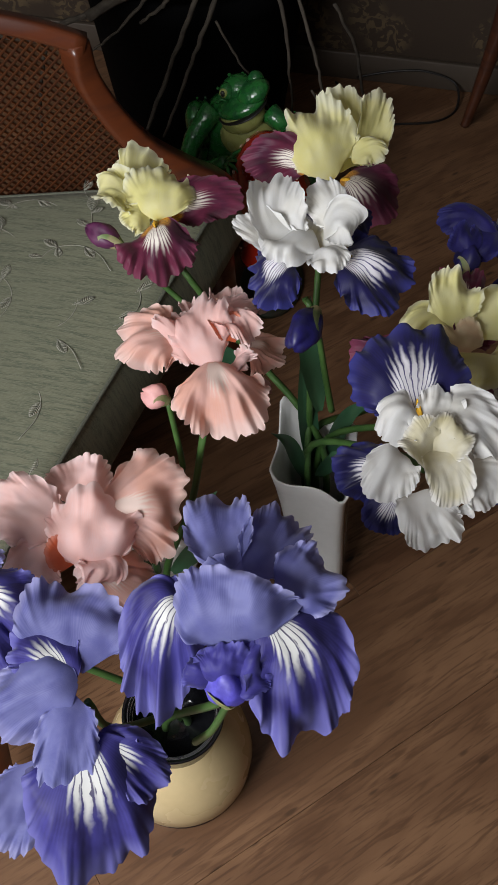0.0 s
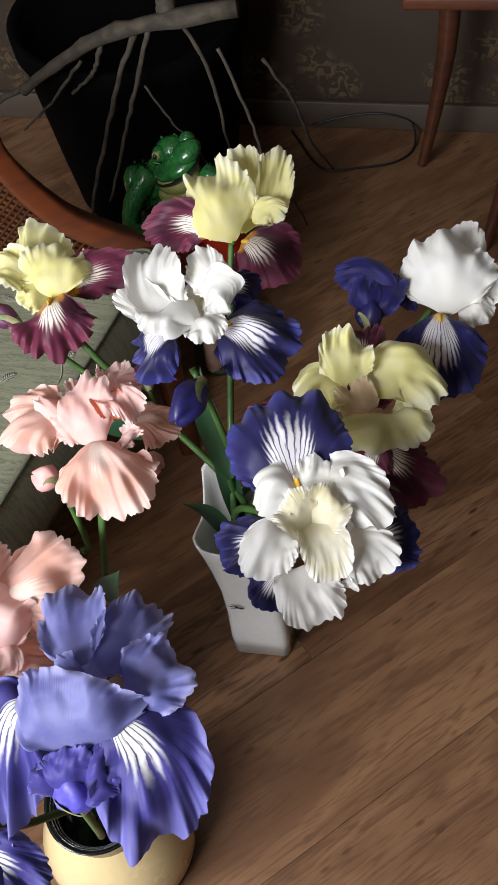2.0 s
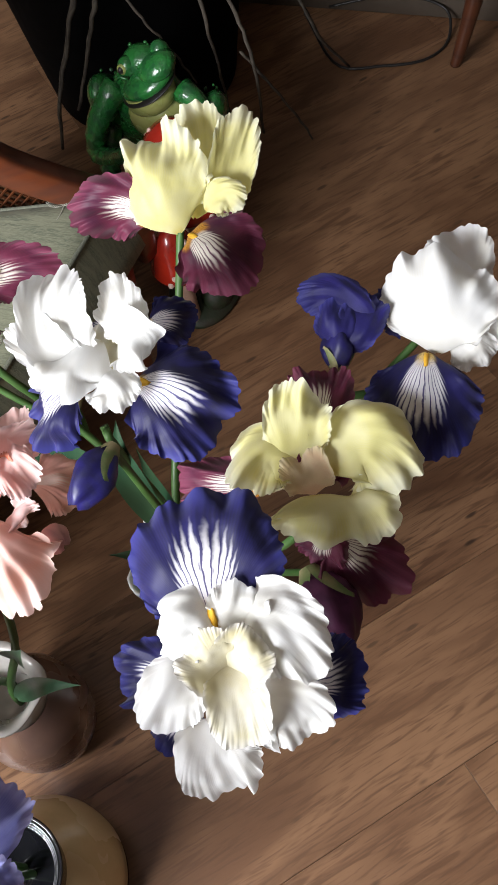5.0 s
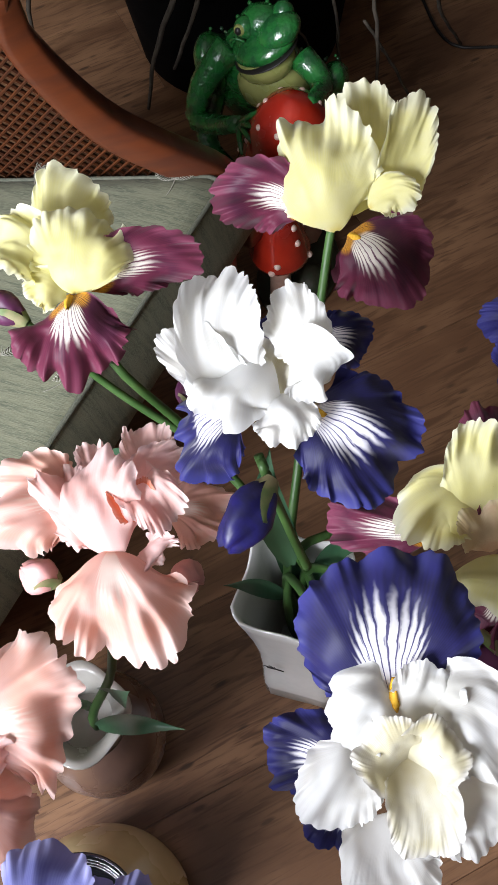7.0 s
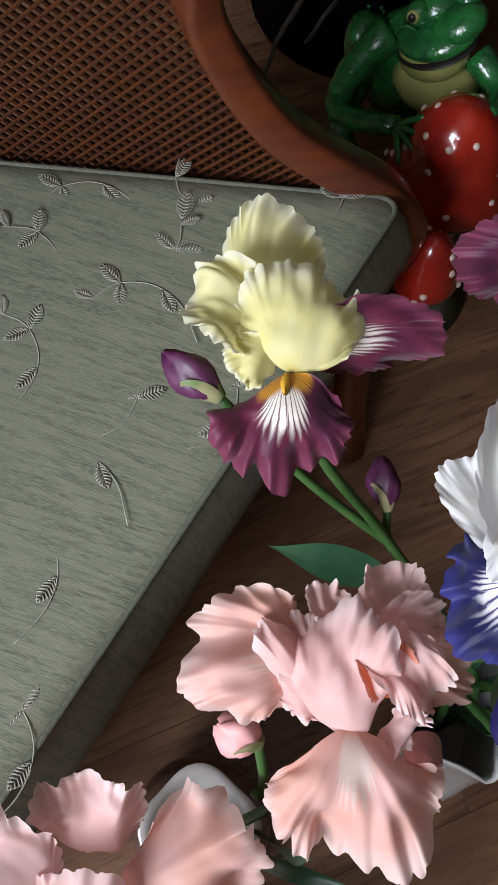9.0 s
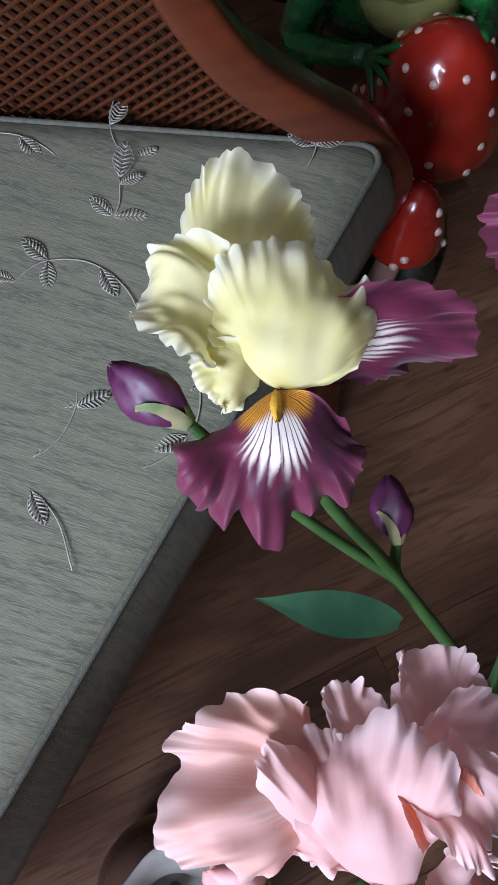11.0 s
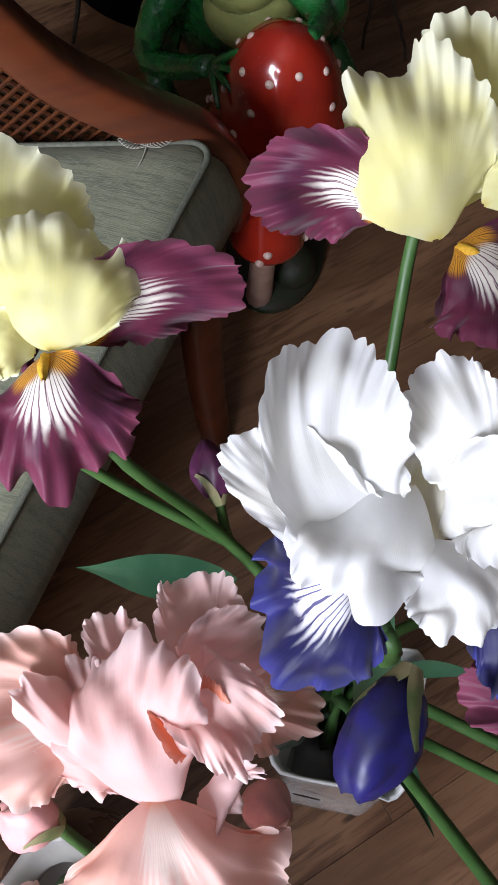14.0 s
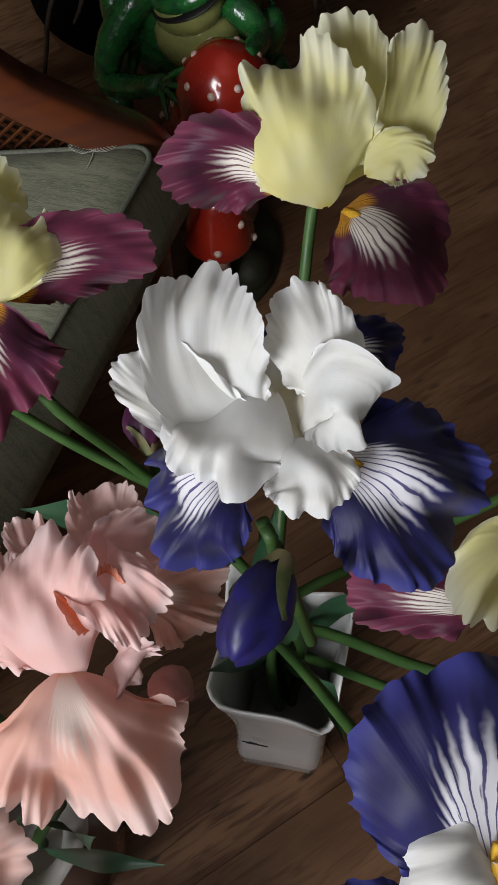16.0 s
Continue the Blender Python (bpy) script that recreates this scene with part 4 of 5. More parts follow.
# ---- vases ----
def square_vase():
    v = base("square_vase", (0.250, 0.525, 0.0), "white glazed square porcelain vase with flared wavy rim, holding irises", "vase", rz=-1.0)
    bm = bmesh.new()
    prof = [(0.042, 0.0), (0.049, 0.004), (0.050, 0.05), (0.048, 0.12), (0.0485, 0.19), (0.052, 0.245), (0.056, 0.285), (0.060, 0.312), (0.0595, 0.316), (0.0565, 0.313), (0.052, 0.285), (0.047, 0.24), (0.0435, 0.18), (0.043, 0.06), (0.042, 0.035)]

    def shape(a, k):
        c = max(abs(math.cos(a)), abs(math.sin(a)))
        sq = min(1.0 / c, 1.30)
        lift = max(0.0, sq - 1.0)
        high = prof[k][1]
        return sq * (1 + 0.02 * math.sin(2 * a + 20 * high)), 0.20 * lift * (0.22 + 0.78 * math.cos(a - 2.3)) * max(0.0, (high - 0.22) / 0.1) ** 2

    rings = spun(bm, prof, 56, shape)
    bm.faces.new(rings[-1])
    for q in bm.verts:
        q.co += Vector((-0.023, 0.024, 0)) * (q.co.z / 0.31) ** 1.5
    part("body", bm, PORCELAIN, v)
    bm = bmesh.new()
    for k in range(6):
        a = k * 1.05
        tube(bm, bend([(-0.034 + 0.009 * math.cos(a) * (k + 1) / 3, -0.0442, 0.165 + 0.008 * math.sin(a)), (-0.034 + 0.003 * k, -0.0444, 0.163), (-0.024 + 0.004 * math.cos(a * 2), -0.0442, 0.160 + 0.005 * math.sin(a * 3))], 5), 0.0007, 4)
    part("painted_sprig", bm, CABLE, v, "small dark painted sprig on the glaze")


def round_vase():
    v = base("round_vase", (0.020, 0.352, 0.0), "brown stoneware vase with grey scalloped lip, holding pink irises", "vase")
    bm = bmesh.new()
    prof = [(0.048, 0.0), (0.0614, 0.006), (0.0729, 0.04), (0.0786, 0.075), (0.0797, 0.11), (0.0758, 0.15), (0.0633, 0.185), (0.0461, 0.207)]
    spun(bm, prof, 44, None, [1, 1, 1, 0, 0, 0, 0])
    part("body", bm, [BROWNGLAZE, BLUEGLAZE], v)
    bm = bmesh.new()
    prof2 = [(0.0466, 0.204), (0.0384, 0.222), (0.0393, 0.24), (0.0498, 0.257), (0.0585, 0.262), (0.0576, 0.266), (0.047, 0.259), (0.0345, 0.24), (0.0336, 0.20), (0.0326, 0.05)]
    rings = spun(bm, prof2, 44, lambda a, k: (1 + (0.07 * math.sin(4 * a) if 2 < k < 7 else 0), 0.004 * math.sin(4 * a + 1) if 2 < k < 7 else 0))
    bm.faces.new(rings[-1])
    part("lip", bm, GREYGLAZE, v, "pale grey glazed lip")


def cream_vase():
    v = base("cream_vase", (0.088, 0.145, 0.0), "squat cream vase with black neck and foot, holding blue irises", "vase")
    bm = bmesh.new()
    spun(bm, [(0.0866, 0.035), (0.0983, 0.016), (0.1076, 0.035), (0.11, 0.075), (0.1053, 0.11), (0.0913, 0.145), (0.0749, 0.17), (0.062, 0.185)], 48)
    part("body", bm, CREAMGLAZE, v)
    bm = bmesh.new()
    spun(bm, [(0.0772, 0.0), (0.1006, 0.001), (0.1035, 0.008), (0.1006, 0.015), (0.0842, 0.014)], 48)
    part("foot", bm, BLACKGLAZE, v, "glossy black foot ring")
    bm = bmesh.new()
    rings = spun(bm, [(0.0626, 0.182), (0.0597, 0.20), (0.062, 0.222), (0.0714, 0.236), (0.0708, 0.239), (0.0667, 0.237), (0.0562, 0.22), (0.0538, 0.19), (0.0538, 0.04)], 48)
    bm.faces.new(rings[-1])
    part("neck", bm, BLACKGLAZE, v, "glossy black neck")
    for k, (r, z) in enumerate(((0.0638, 0.2335), (0.0608, 0.2285), (0.0579, 0.2235))):
        bm = bmesh.new()
        tube(bm, [(r * math.cos(a * math.tau / 48), r * math.sin(a * math.tau / 48), z) for a in range(48)], 0.0006, 5, True)
        part("silver_line", bm, SILVER, v)


square_vase()
round_vase()
cream_vase()


# ---- armchair ----
FRONT, BACK = Vector((-0.21, -0.978, 0)).normalized(), Vector((-0.967, -0.254, 0)).normalized()
CORNER = Vector((0.010, 1.050, 0))
WIDE, DEEP = 0.95, 0.56


def seat_point(s, d, z):
    """s along the front edge from the far corner, d back from it."""
    return CORNER + FRONT * s + BACK * d + Vector((0, 0, z))


def outline(inset, z, n=9, r=0.035):
    pts = []
    for (s, d), a0 in (((inset + r, inset + r), 180), ((WIDE - inset - r, inset + r), 270), ((WIDE - inset - r, DEEP - inset - r), 0), ((inset + r, DEEP - inset - r), 90)):
        for k in range(n):
            a = radians(a0 + 90 * k / (n - 1))
            pts.append(seat_point(s + r * math.cos(a), d + r * math.sin(a), z))
        nxt = {180: ((WIDE - inset - r, inset), (inset + r, inset)), 270: ((WIDE - inset, DEEP - inset - r), (WIDE - inset, inset + r)),
               0: ((inset + r, DEEP - inset), (WIDE - inset - r, DEEP - inset)), 90: ((inset, inset + r), (inset, DEEP - inset - r))}[a0]
        for k in range(1, 12):
            f = k / 12
            pts.append(seat_point(nxt[1][0] + (nxt[0][0] - nxt[1][0]) * f, nxt[1][1] + (nxt[0][1] - nxt[1][1]) * f, z))
    return pts


def sprig(bm):
    """A curled stem with slanted, hatched leaves, drawn flat in metres."""
    stem = bend([(-0.055, 0.020, 0), (-0.03, -0.004, 0), (0.0, -0.012, 0), (0.028, 0.0, 0), (0.04, 0.024, 0)], 22)
    tube(bm, stem, 0.0006, 5, flat=0.4)
    for at, ang, size in ((21, 60, 0.030), (15, 115, 0.022), (15, -20, 0.024), (9, 140, 0.024), (20, 5, 0.018)):
        o, d = stem[at], Vector((math.cos(radians(ang)), math.sin(radians(ang)), 0))
        n = Vector((-d.y, d.x, 0))
        tube(bm, [o + d * size * t + n * (size * 0.24 * math.sin(math.pi * t)) for t in (0, 0.2, 0.4, 0.6, 0.8, 1)], 0.0004, 4, flat=0.4)
        tube(bm, [o + d * size * t - n * (size * 0.24 * math.sin(math.pi * t)) for t in (0, 0.2, 0.4, 0.6, 0.8, 1)], 0.0004, 4, flat=0.4)
        for k in range(1, 9):
            t = k / 9
            w = size * 0.24 * math.sin(math.pi * t)
            tube(bm, [o + d * size * (t - 0.08), o + d * size * min(t + 0.05, 1) + n * w], 0.0007, 4, flat=0.4)
            tube(bm, [o + d * size * (t - 0.08), o + d * size * min(t + 0.05, 1) - n * w], 0.0007, 4, flat=0.4)


def arm_point(s, z, out=0.0):
    """On the arm's upright plane: s back from the seat's front corner."""
    return CORNER + BACK * s + Vector((0, 0, z)) + Vector((-0.254, 0.967, 0)) * (out - 0.013)


def dome(d, s):
    near = min(s, d, WIDE - s, DEEP - d)
    return 0.4005 + 0.0535 * min(max(near - 0.03, 0.0), 0.17)


def chair():
    c = base("armchair", (CORNER.x, CORNER.y, 0), "mahogany armchair with cane sides and sage-green embroidered seat cushion", "armchair")
    inv = Matrix.Translation(-CORNER)

    def own(name, bm, mat, parent=c, label="", soft=True):
        bmesh.ops.transform(bm, matrix=inv, verts=bm.verts)
        return part(name, bm, mat, parent, label, soft)

    bm = bmesh.new()
    loops = []
    for inset, z in ((-0.018, 0.276), (-0.026, 0.284), (-0.022, 0.31), (-0.010, 0.36), (0.003, 0.3925), (0.008, 0.3985), (0.03, 0.4005), (0.07, 0.4035), (0.13, 0.407), (0.2, 0.4095)):
        loops.append([bm.verts.new(p) for p in outline(inset, z, r=0.03)])
    for a, b in zip(loops, loops[1:]):
        for k in range(len(a)):
            bm.faces.new((a[k], a[(k + 1) % len(a)], b[(k + 1) % len(a)], b[k]))
    bm.faces.new(loops[0][::-1]), bm.faces.new(loops[-1])
    cushion = own("seat_cushion", bm, FABRIC, c, "sage-green woven cushion with silver leaf sprigs")
    bm = bmesh.new()
    tube(bm, outline(0.003, 0.3960, r=0.03), 0.0036, 8, True)
    own("piping", bm, PIPING, cushion)
    places = [(-0.200, 0.685, 60), (-0.205, 0.622, 170), (-0.236, 0.870, 40), (-0.215, 0.822, 175), (-0.306, 0.712, 110), (-0.201, 0.520, 115), (-0.155, 0.362, 110), (-0.325, 0.925, 190),
              (-0.225, 0.978, 300), (-0.337, 0.829, 130), (-0.078, 0.995, 60), (-0.10, 0.73, 80), (-0.42, 0.62, 30), (-0.38, 0.45, 200), (-0.30, 0.33, 75)]
    spots = []
    for x, y, a in places:
        dx, dy, den = x - CORNER.x, y - CORNER.y, FRONT.x * BACK.y - FRONT.y * BACK.x
        spots.append(((dx * BACK.y - dy * BACK.x) / den, (FRONT.x * dy - FRONT.y * dx) / den, a))
    for k, (s, d, a) in enumerate(spots):
        bm = bmesh.new()
        sprig(bm)
        p = seat_point(s, d, dome(d, s) + 0.0004)
        bmesh.ops.transform(bm, matrix=Matrix.Translation(p) @ Matrix.Rotation(radians(a), 4, "Z") @ Matrix.Diagonal((1.3, 1.3, 1, 1)), verts=bm.verts)
        own("embroidered_sprig", bm, THREAD, cushion)
    bm = bmesh.new()
    frame_pts = outline(0.006, 0.220, 5, 0.02)
    low, high = [bm.verts.new(p) for p in frame_pts], [bm.verts.new(p + Vector((0, 0, 0.055))) for p in frame_pts]
    for k in range(len(low)):
        bm.faces.new((low[k], low[(k + 1) % len(low)], high[(k + 1) % len(low)], high[k]))
    bm.faces.new(low[::-1]), bm.faces.new(high)
    own("seat_rail", bm, WOOD, c)
    for s, d, out in ((0.02, 0.02, 1), (WIDE - 0.03, 0.02, 1), (WIDE - 0.04, DEEP - 0.04, -1), (0.04, DEEP - 0.04, -1)):
        bm = bmesh.new()
        pts = bend([seat_point(s, d, z) + Vector((0.98, -0.21, 0)) * (out * x) + FRONT * y for z, x, y in ((0.27, 0.0, 0.0), (0.18, 0.018, 0.03), (0.08, 0.050, 0.08), (0.0, 0.085, 0.12))], 10)
        tube(bm, pts, [0.028 - 0.0011 * k for k in range(10)], 16, flat=0.9, boxy=0.6)
        own("leg", bm, WOOD, c)
    for side in (0, 1):
        move = Matrix.Translation(FRONT * (WIDE * side))
        bm = bmesh.new()
        line = [(-0.012, 0.24), (-0.010, 0.32), (0.021, 0.373), (0.086, 0.415), (0.152, 0.467), (0.202, 0.54), (0.235, 0.615), (0.242, 0.672)]
        pts = bend([arm_point(s, z, 0.035) for s, z in line], 26)
        tube(bm, pts, [0.023 + 0.004 * math.sin(k / 25 * math.pi) for k in range(26)], 24, flat=0.85, boxy=0.45)
        bmesh.ops.transform(bm, matrix=move, verts=bm.verts)
        own("arm_post", bm, WOOD, c, "swept polished wooden arm post")
        bm = bmesh.new()
        rail = bend([arm_point(0.225, 0.666, 0.035), arm_point(0.30, 0.696, 0.035), arm_point(0.40, 0.724, 0.035), arm_point(0.58, 0.765, 0.035)], 14)
        tube(bm, rail, 0.018, 24, flat=0.85, boxy=0.45)
        bmesh.ops.transform(bm, matrix=move, verts=bm.verts)
        own("arm_rail", bm, WOOD, c)
        bm = bmesh.new()
        tube(bm, [arm_point(0.57, z, 0.035) for z in (0.0, 0.25, 0.5, 0.72, 0.95)], 0.022, 12)
        bmesh.ops.transform(bm, matrix=move, verts=bm.verts)
        own("back_post", bm, WOOD, c)
        bm = bmesh.new()
        # cane: crossing strands that leave open diamond holes
        step, z0, z1, s1 = 0.0163, 0.36, 0.69, 0.56

        def inner(z):
            k = 0
            while k < len(line) - 2 and line[k + 1][1] < z:
                k += 1
            (sa, za), (sb, zb) = line[k], line[k + 1]
            return sa + (sb - sa) * (z - za) / (zb - za) + 0.004

        def strand(a, b, r, out):
            tube(bm, [arm_point(*a, 0.035 + out), arm_point(*b, 0.035 + out)], r, 6, flat=0.4)

        n = int((z1 - z0) / step)
        for k in range(-2 * n, int(s1 / step)):
            for slope in (1, -1):
                pts = []
                for q in range(n * 4 + 5):
                    z = min(z0 + step * q / 4, z1)
                    s = step * k + (z - z0 if slope > 0 else n * step - (z - z0))
                    if inner(z) < s < s1:
                        pts.append((s, z))
                if len(pts) > 1:
                    strand(pts[0], pts[-1], 0.0054, 0.0012 if slope > 0 else -0.0008)
        bmesh.ops.transform(bm, matrix=move, verts=bm.verts)
        tagged(own("cane_panel", bm, CANE, c, "", False), "brown woven cane panel with open holes", kind="stuff")
    bm = bmesh.new()
    tube(bm, [seat_point(s, 0.57, 0.88) for s in (0, 0.2, 0.44, WIDE)], 0.024, 12)
    own("top_rail", bm, WOOD, c)
    return c


chair()


# ---- frog on mushrooms, one lacquered figurine ----
def figurine():
    bm = bmesh.new()

    def blob(place, size, mat, turn=(0, 0, 0), seg=24):
        m = pose(*place, *turn) @ Matrix.Diagonal((*size, 1))
        got = bmesh.ops.create_uvsphere(bm, u_segments=seg, v_segments=seg // 2, radius=1.0, matrix=m)["verts"]
        for f in {f for v in got for f in v.link_faces}:
            f.material_index = mat
        return got

    def limb(points, radii, mat):
        rings = tube(bm, bend(points, 12), [radii[0] + (radii[1] - radii[0]) * k / 11 for k in range(12)], 10)
        for f in {f for r in rings for v in r for f in v.link_faces}:
            f.material_index = mat

    def cap(place, r, high, lean=0.0):
        prof = [(0.25, -0.02), (0.9, -0.03), (1.0, 0.01), (0.985, 0.07), (0.90, 0.24), (0.80, 0.44), (0.66, 0.66), (0.47, 0.84), (0.25, 0.95), (0.03, 1.0)]
        rings = spun(bm, [(a * r, b * high) for a, b in prof], 32)
        bm.faces.new(rings[-1])
        verts = [v for ring in rings for v in ring]
        for f in {f for v in verts for f in v.link_faces}:
            f.material_index = 1
        bmesh.ops.transform(bm, matrix=pose(*place, lean, 0, 0), verts=verts)
        for k in range(30 if r > 0.06 else 12):
            a, q = k * 3.73, 2.3 + 5.6 * ((k * 0.7549) % 1)
            (ra, za), (rb, zb) = prof[int(q)], prof[int(q) + 1]
            f = q - int(q)
            rr, zz = r * (ra + (rb - ra) * f) * 0.972, high * (za + (zb - za) * f) * 0.975
            blob(pose(*place, lean, 0, 0) @ Vector((rr * math.cos(a), rr * math.sin(a), zz)), (0.0058, 0.0058, 0.0058), 2, seg=12)

    # stems and mossy foot
    limb([(0.045, 1.26, 0.0), (0.045, 1.26, 0.1), (0.045, 1.25, 0.24)], (0.045, 0.034), 5)
    limb([(0.056, 1.108, 0.0), (0.057, 1.106, 0.09), (0.058, 1.104, 0.20)], (0.019, 0.015), 5)
    blob((0.065, 1.19, 0.008), (0.070, 0.105, 0.022), 6)
    blob((0.095, 1.155, 0.030), (0.030, 0.034, 0.030), 6)
    cap((0.045, 1.240, 0.218), 0.090, 0.150, 6)
    cap((0.058, 1.104, 0.178), 0.048, 0.098, 5)
    # trunk
    blob((-0.050, 1.385, 0.235), (0.078, 0.050, 0.125), 0, (10, 6, 0))
    blob((-0.012, 1.345, 0.270), (0.062, 0.045, 0.055), 3, (14, 0, 0))
    # head: wide jaw, pale throat, dark lip line, flat crown rising to the snout
    blob((-0.024, 1.338, 0.322), (0.050, 0.041, 0.034), 3, (12, -26, -12))
    blob((-0.024, 1.340, 0.338), (0.0575, 0.0475, 0.0055), 4, (10, -27, -12))
    blob((-0.027, 1.345, 0.350), (0.058, 0.048, 0.021), 0, (10, -27, -12))
    blob((-0.004, 1.342, 0.376), (0.038, 0.034, 0.022), 0, (6, -32, -12))
    blob((-0.038, 1.362, 0.368), (0.034, 0.030, 0.026), 0, (0, -20, -12))
    for x, y, z in ((-0.056, 1.344, 0.370), (-0.002, 1.364, 0.390)):
        blob((x, y, z), (0.0165, 0.0165, 0.0175), 0)
    blob((-0.0605, 1.3330, 0.373), (0.0098, 0.0075, 0.0100), 3, seg=14)
    blob((-0.0620, 1.3280, 0.3745), (0.0056, 0.0045, 0.0068), 4, seg=10)
    limb([(-0.076, 1.330, 0.352), (-0.066, 1.326, 0.362), (-0.052, 1.325, 0.360)], (0.003, 0.002), 0)
    # thighs, arms and long-fingered grip on the cap
    blob((-0.118, 1.372, 0.262), (0.030, 0.042, 0.062), 0, (16, -14, 0))
    blob((0.075, 1.352, 0.275), (0.026, 0.036, 0.052), 0, (20, 16, 0))
    for q, radii, wrist, way in ((((-0.085, 1.350, 0.325), (-0.122, 1.322, 0.270), (-0.132, 1.296, 0.215), (-0.086, 1.270, 0.238), (-0.040, 1.240, 0.282)), (0.025, 0.013), (-0.040, 1.240, 0.282), 1),
                                 (((0.030, 1.345, 0.330), (0.062, 1.325, 0.318), (0.074, 1.300, 0.318), (0.072, 1.262, 0.338), (0.066, 1.238, 0.348)), (0.022, 0.011), (0.066, 1.238, 0.348), -1)):
        limb(q, radii, 0)
        w = Vector(wrist)
        for k in range(4):
            if way > 0:
                tip = (Vector((0.006, 1.232, 0.331)), Vector((0.006, 1.208, 0.312)), Vector((-0.002, 1.192, 0.296)), Vector((-0.020, 1.184, 0.280)))[k]
            else:
                tip = w + Vector((0.018 - 0.014 * k, -0.050 + 0.006 * abs(k - 1.5), -0.036))
            mid = w.lerp(tip, 0.5) + Vector((0, -0.006, 0.009))
            limb([w, mid, tip], (0.0066, 0.0026), 0)
    limb([(-0.125, 1.365, 0.215), (-0.120, 1.30, 0.160), (-0.060, 1.255, 0.150)], (0.024, 0.013), 0)
    limb([(0.085, 1.345, 0.245), (0.125, 1.305, 0.205), (0.110, 1.270, 0.185)], (0.020, 0.012), 0)
    # warts
    rng = random.Random(8)
    for k in range(130):
        a, h = rng.uniform(0, 6.28), rng.uniform(-0.9, 0.9)
        o, s = rng.choice((((-0.118, 1.372, 0.262), (0.030, 0.042, 0.062)), ((0.075, 1.352, 0.275), (0.026, 0.036, 0.052)), ((-0.050, 1.385, 0.235), (0.078, 0.050, 0.125)), ((-0.038, 1.362, 0.368), (0.034, 0.030, 0.026))))
        w, size = math.sqrt(1 - h * h), rng.uniform(0.002, 0.0042)
        blob((o[0] + s[0] * w * math.cos(a), o[1] + s[1] * w * math.sin(a), o[2] + s[2] * h), (size, size, size), 0, seg=8)
    bmesh.ops.recalc_face_normals(bm, faces=bm.faces)
    ob = part("frog_figurine", bm, [FROGGREEN, CAPRED, CAPWHITE, FROGBELLY, CABLE, STALK, MOSS])
    tagged(ob, "glossy green frog figurine hugging red white-spotted mushrooms", "figurine")


figurine()


# ---- planter with roots ----
def planter():
    v = base("planter", (-0.20, 1.735, 0.0), "large black plant pot with bare dangling roots over its rim", "planter")
    bm = bmesh.new()
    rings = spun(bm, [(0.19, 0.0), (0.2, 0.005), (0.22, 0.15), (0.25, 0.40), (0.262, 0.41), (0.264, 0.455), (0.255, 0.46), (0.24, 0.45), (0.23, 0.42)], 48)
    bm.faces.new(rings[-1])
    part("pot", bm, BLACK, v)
    rng = random.Random(4)
    lines = [([(-0.160, -0.275, 0.43), (-0.075, -0.275, 0.488), (0.03, -0.275, 0.548), (0.145, -0.275, 0.578), (0.30, -0.26, 0.60)], 0.011, 0.020),
             ([(0.10, -0.275, 0.557), (0.057, -0.290, 0.475), (0.01, -0.295, 0.356), (-0.055, -0.295, 0.19), (-0.09, -0.29, 0.05)], 0.007, 0.003),
             ([(0.13, -0.275, 0.57), (0.085, -0.295, 0.45), (0.04, -0.30, 0.33), (-0.02, -0.30, 0.17)], 0.006, 0.003),
             ([(0.03, -0.275, 0.535), (-0.002, -0.28, 0.473), (-0.054, -0.275, 0.426)], 0.006, 0.003),
             ([(0.19, -0.27, 0.582), (0.235, -0.275, 0.475), (0.254, -0.275, 0.334), (0.27, -0.27, 0.15)], 0.0048, 0.0026),
             ([(0.257, -0.27, 0.522), (0.296, -0.275, 0.413), (0.322, -0.275, 0.307), (0.33, -0.27, 0.12)], 0.0042, 0.0024),
             ([(0.10, -0.28, 0.45), (0.141, -0.29, 0.385), (0.185, -0.29, 0.318), (0.22, -0.29, 0.25)], 0.003, 0.0018),
             ([(-0.16, -0.27, 0.43), (-0.26, -0.24, 0.36), (-0.33, -0.2, 0.2), (-0.36, -0.2, 0.02)], 0.007, 0.003),
             ([(0.16, -0.26, 0.58), (0.17, -0.2, 0.70), (0.12, -0.1, 0.86)], 0.018, 0.024),
             ([(0.33, -0.2, 0.46), (0.38, -0.14, 0.32), (0.40, -0.05, 0.16), (0.44, 0.05, 0.006)], 0.004, 0.003),
             ([(0.30, -0.26, 0.30), (0.36, -0.22, 0.16), (0.40, -0.16, 0.006)], 0.003, 0.002),
             ([(-0.02, -0.28, 0.50), (-0.11, -0.28, 0.40), (-0.19, -0.27, 0.33)], 0.004, 0.002)]
    for pts, r0, r1 in lines:
        bm = bmesh.new()
        q = bend(pts, 18)
        q = [p + Vector((rng.uniform(-1, 1), rng.uniform(-1, 1), rng.uniform(-1, 1))) * 0.0018 for p in q]
        tube(bm, q, [(r0 + (r1 - r0) * k / 17) * rng.uniform(0.85, 1.15) for k in range(18)], 7)
        part("root", bm, ROOT, v)


planter()


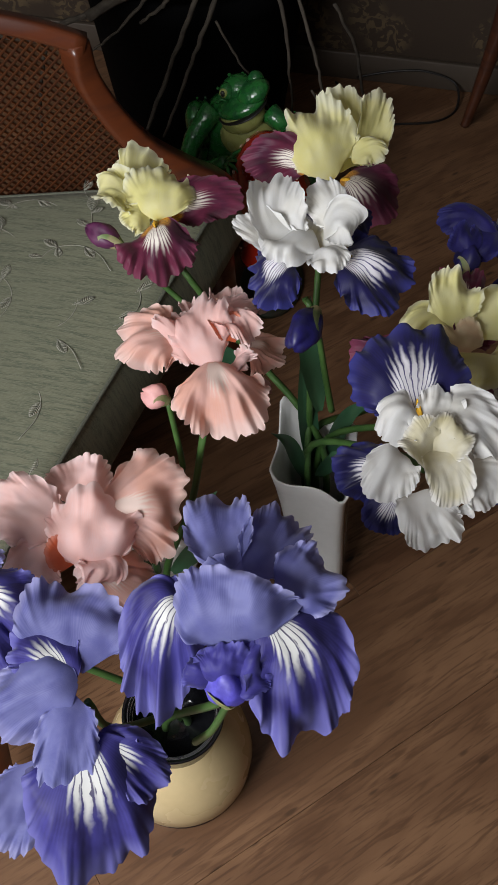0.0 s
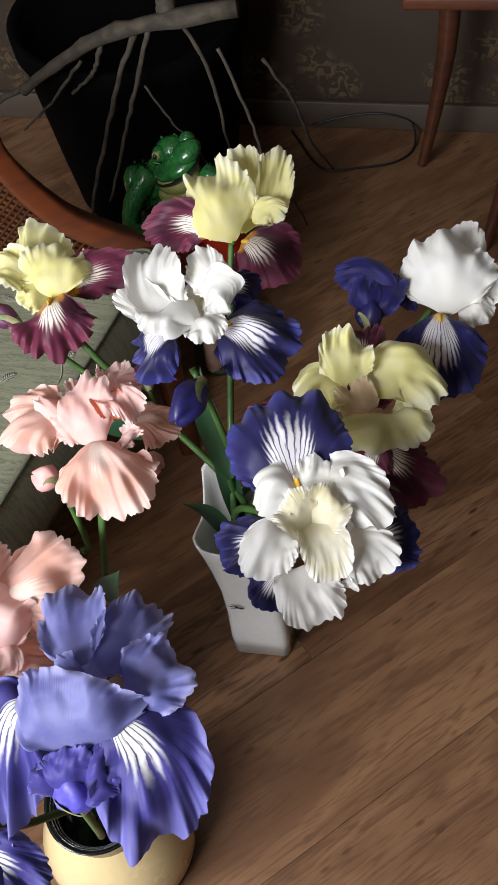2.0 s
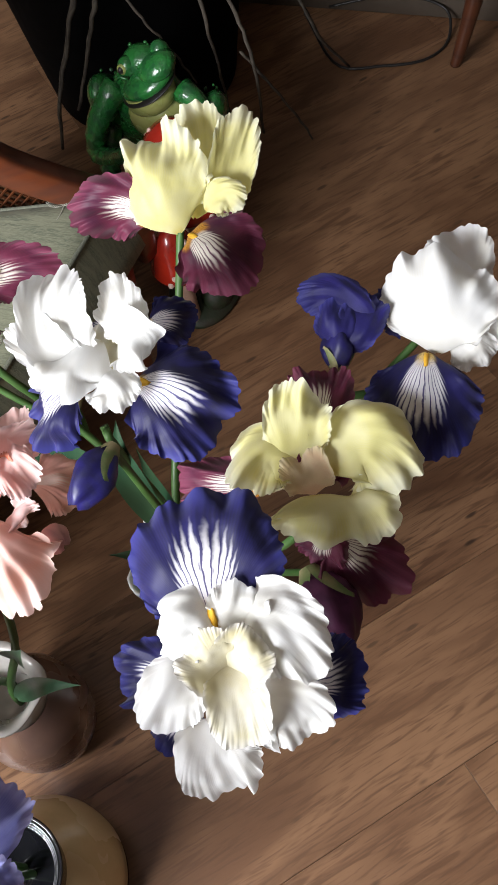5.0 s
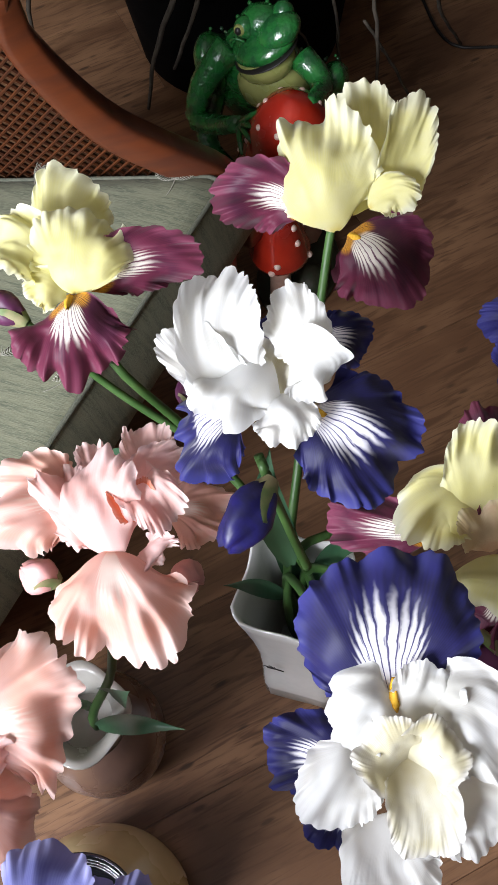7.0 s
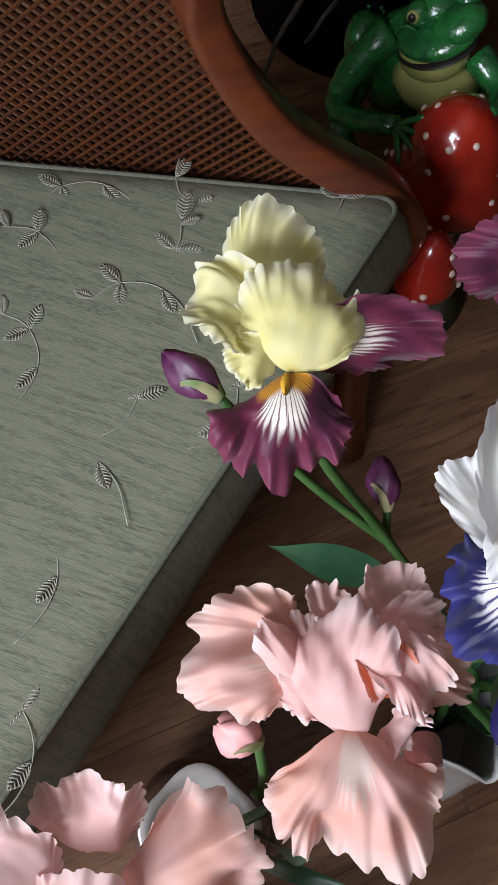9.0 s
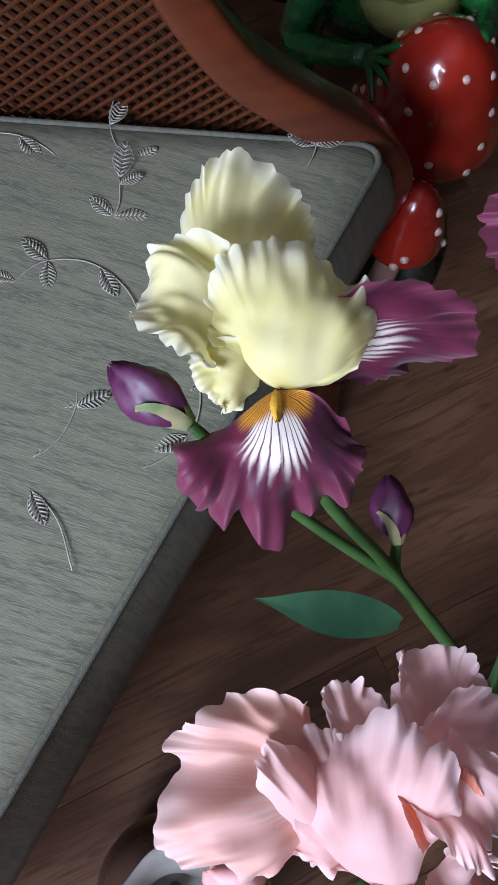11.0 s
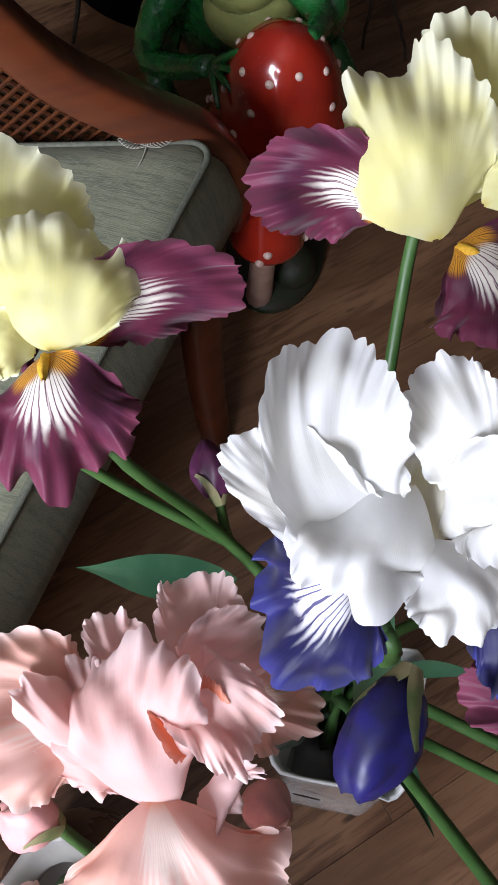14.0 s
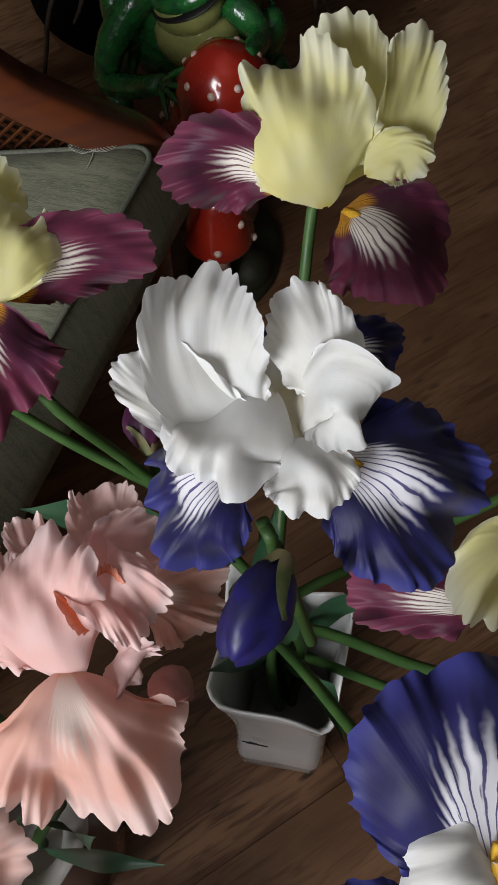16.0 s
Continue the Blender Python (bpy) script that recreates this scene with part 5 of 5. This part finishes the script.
# ---- side table legs and cable ----
def side_table():
    v = base("side_table", (0.46, 1.53, 0.0), "dark wooden side table on curved tapering legs", "table")
    for x, y, lean in ((-0.001, 0.29, 1), (0.152, -0.01, 1), (0.52, 0.12, -1), (0.42, 0.40, -1)):
        bm = bmesh.new()
        tube(bm, bend([(x, y, 0.0), (x + 0.006 * lean, y, 0.03), (x + 0.024 * lean, y, 0.18), (x + 0.036 * lean, y, 0.36), (x + 0.02 * lean, y, 0.62)], 14), [0.012, 0.012, 0.012, 0.013, 0.014, 0.015, 0.017, 0.018, 0.02, 0.022, 0.023, 0.024, 0.024, 0.024], 12)
        part("leg", bm, DARKWOOD, v)
    bm = bmesh.new()
    box(bm, (-0.06, -0.07, 0.60), (0.60, 0.44, 0.63), None, 0.008)
    part("tabletop", bm, DARKWOOD, v)


side_table()
bm = bmesh.new()
tube(bm, bend([(0.116, 1.94, 0.004), (0.211, 1.79, 0.004), (0.31, 1.795, 0.004), (0.393, 1.821, 0.004), (0.436, 1.88, 0.004), (0.425, 1.945, 0.03), (0.347, 1.955, 0.05), (0.26, 1.955, 0.04), (0.17, 1.945, 0.02)], 44), 0.0032, 8)
tagged(part("cable", bm, CABLE), "thin dark power cable lying on the floor", "cable")


# ---- floor of single planks ----
floor = base("floor", (0, 0, 0), "brown knotty wood-look laminate floor laid in planks", "floor", kind="structure")
bm = bmesh.new()
box(bm, (P0 - 0.12, Q0 - 0.12, -0.06), (P1 + 0.12, Q1 + 0.12, -0.010), Matrix.Rotation(TURN, 4, "Z"))
part("underlay", bm, CABLE, floor, soft=False)
LAY = radians(42.5)
ALONG, ACROSS = Vector((math.cos(LAY), math.sin(LAY), 0)), Vector((-math.sin(LAY), math.cos(LAY), 0))
SLAB, LONG = 0.244, 1.38
rows = range(-13, 13)
for r in rows:
    n0 = 0.127 + SLAB * r
    shift = 0.571 + (r * 0.437) % 1.0 * LONG
    for k in range(-4, 4):
        a0 = shift + LONG * k
        bm = bmesh.new()
        g = 0.00025
        box(bm, (-LONG / 2 + g, -SLAB / 2 + g, -0.010), (LONG / 2 - g, SLAB / 2 - g, 0.0))
        top = [e for e in bm.edges if all(v.co.z > -0.001 for v in e.verts)]
        bmesh.ops.bevel(bm, geom=top, offset=0.0004, segments=1, affect="EDGES")
        mid = ALONG * (a0 + LONG / 2) + ACROSS * (n0 + SLAB / 2)
        place = Matrix.Translation(mid) @ Matrix.Rotation(LAY, 4, "Z")
        back = place.inverted()
        for p, n in ((room(P0, 0), -EP), (room(P1, 0), EP), (room(0, Q0), -EQ), (room(0, Q1), EQ)):
            bmesh.ops.bisect_plane(bm, geom=bm.verts[:] + bm.edges[:] + bm.faces[:], plane_co=back @ p, plane_no=back.to_3x3() @ n, clear_outer=True)
        if len(bm.faces) < 4:
            bm.free()
            continue
        ob = part("plank", bm, LAMINATE, floor, soft=False)
        ob.matrix_basis = place
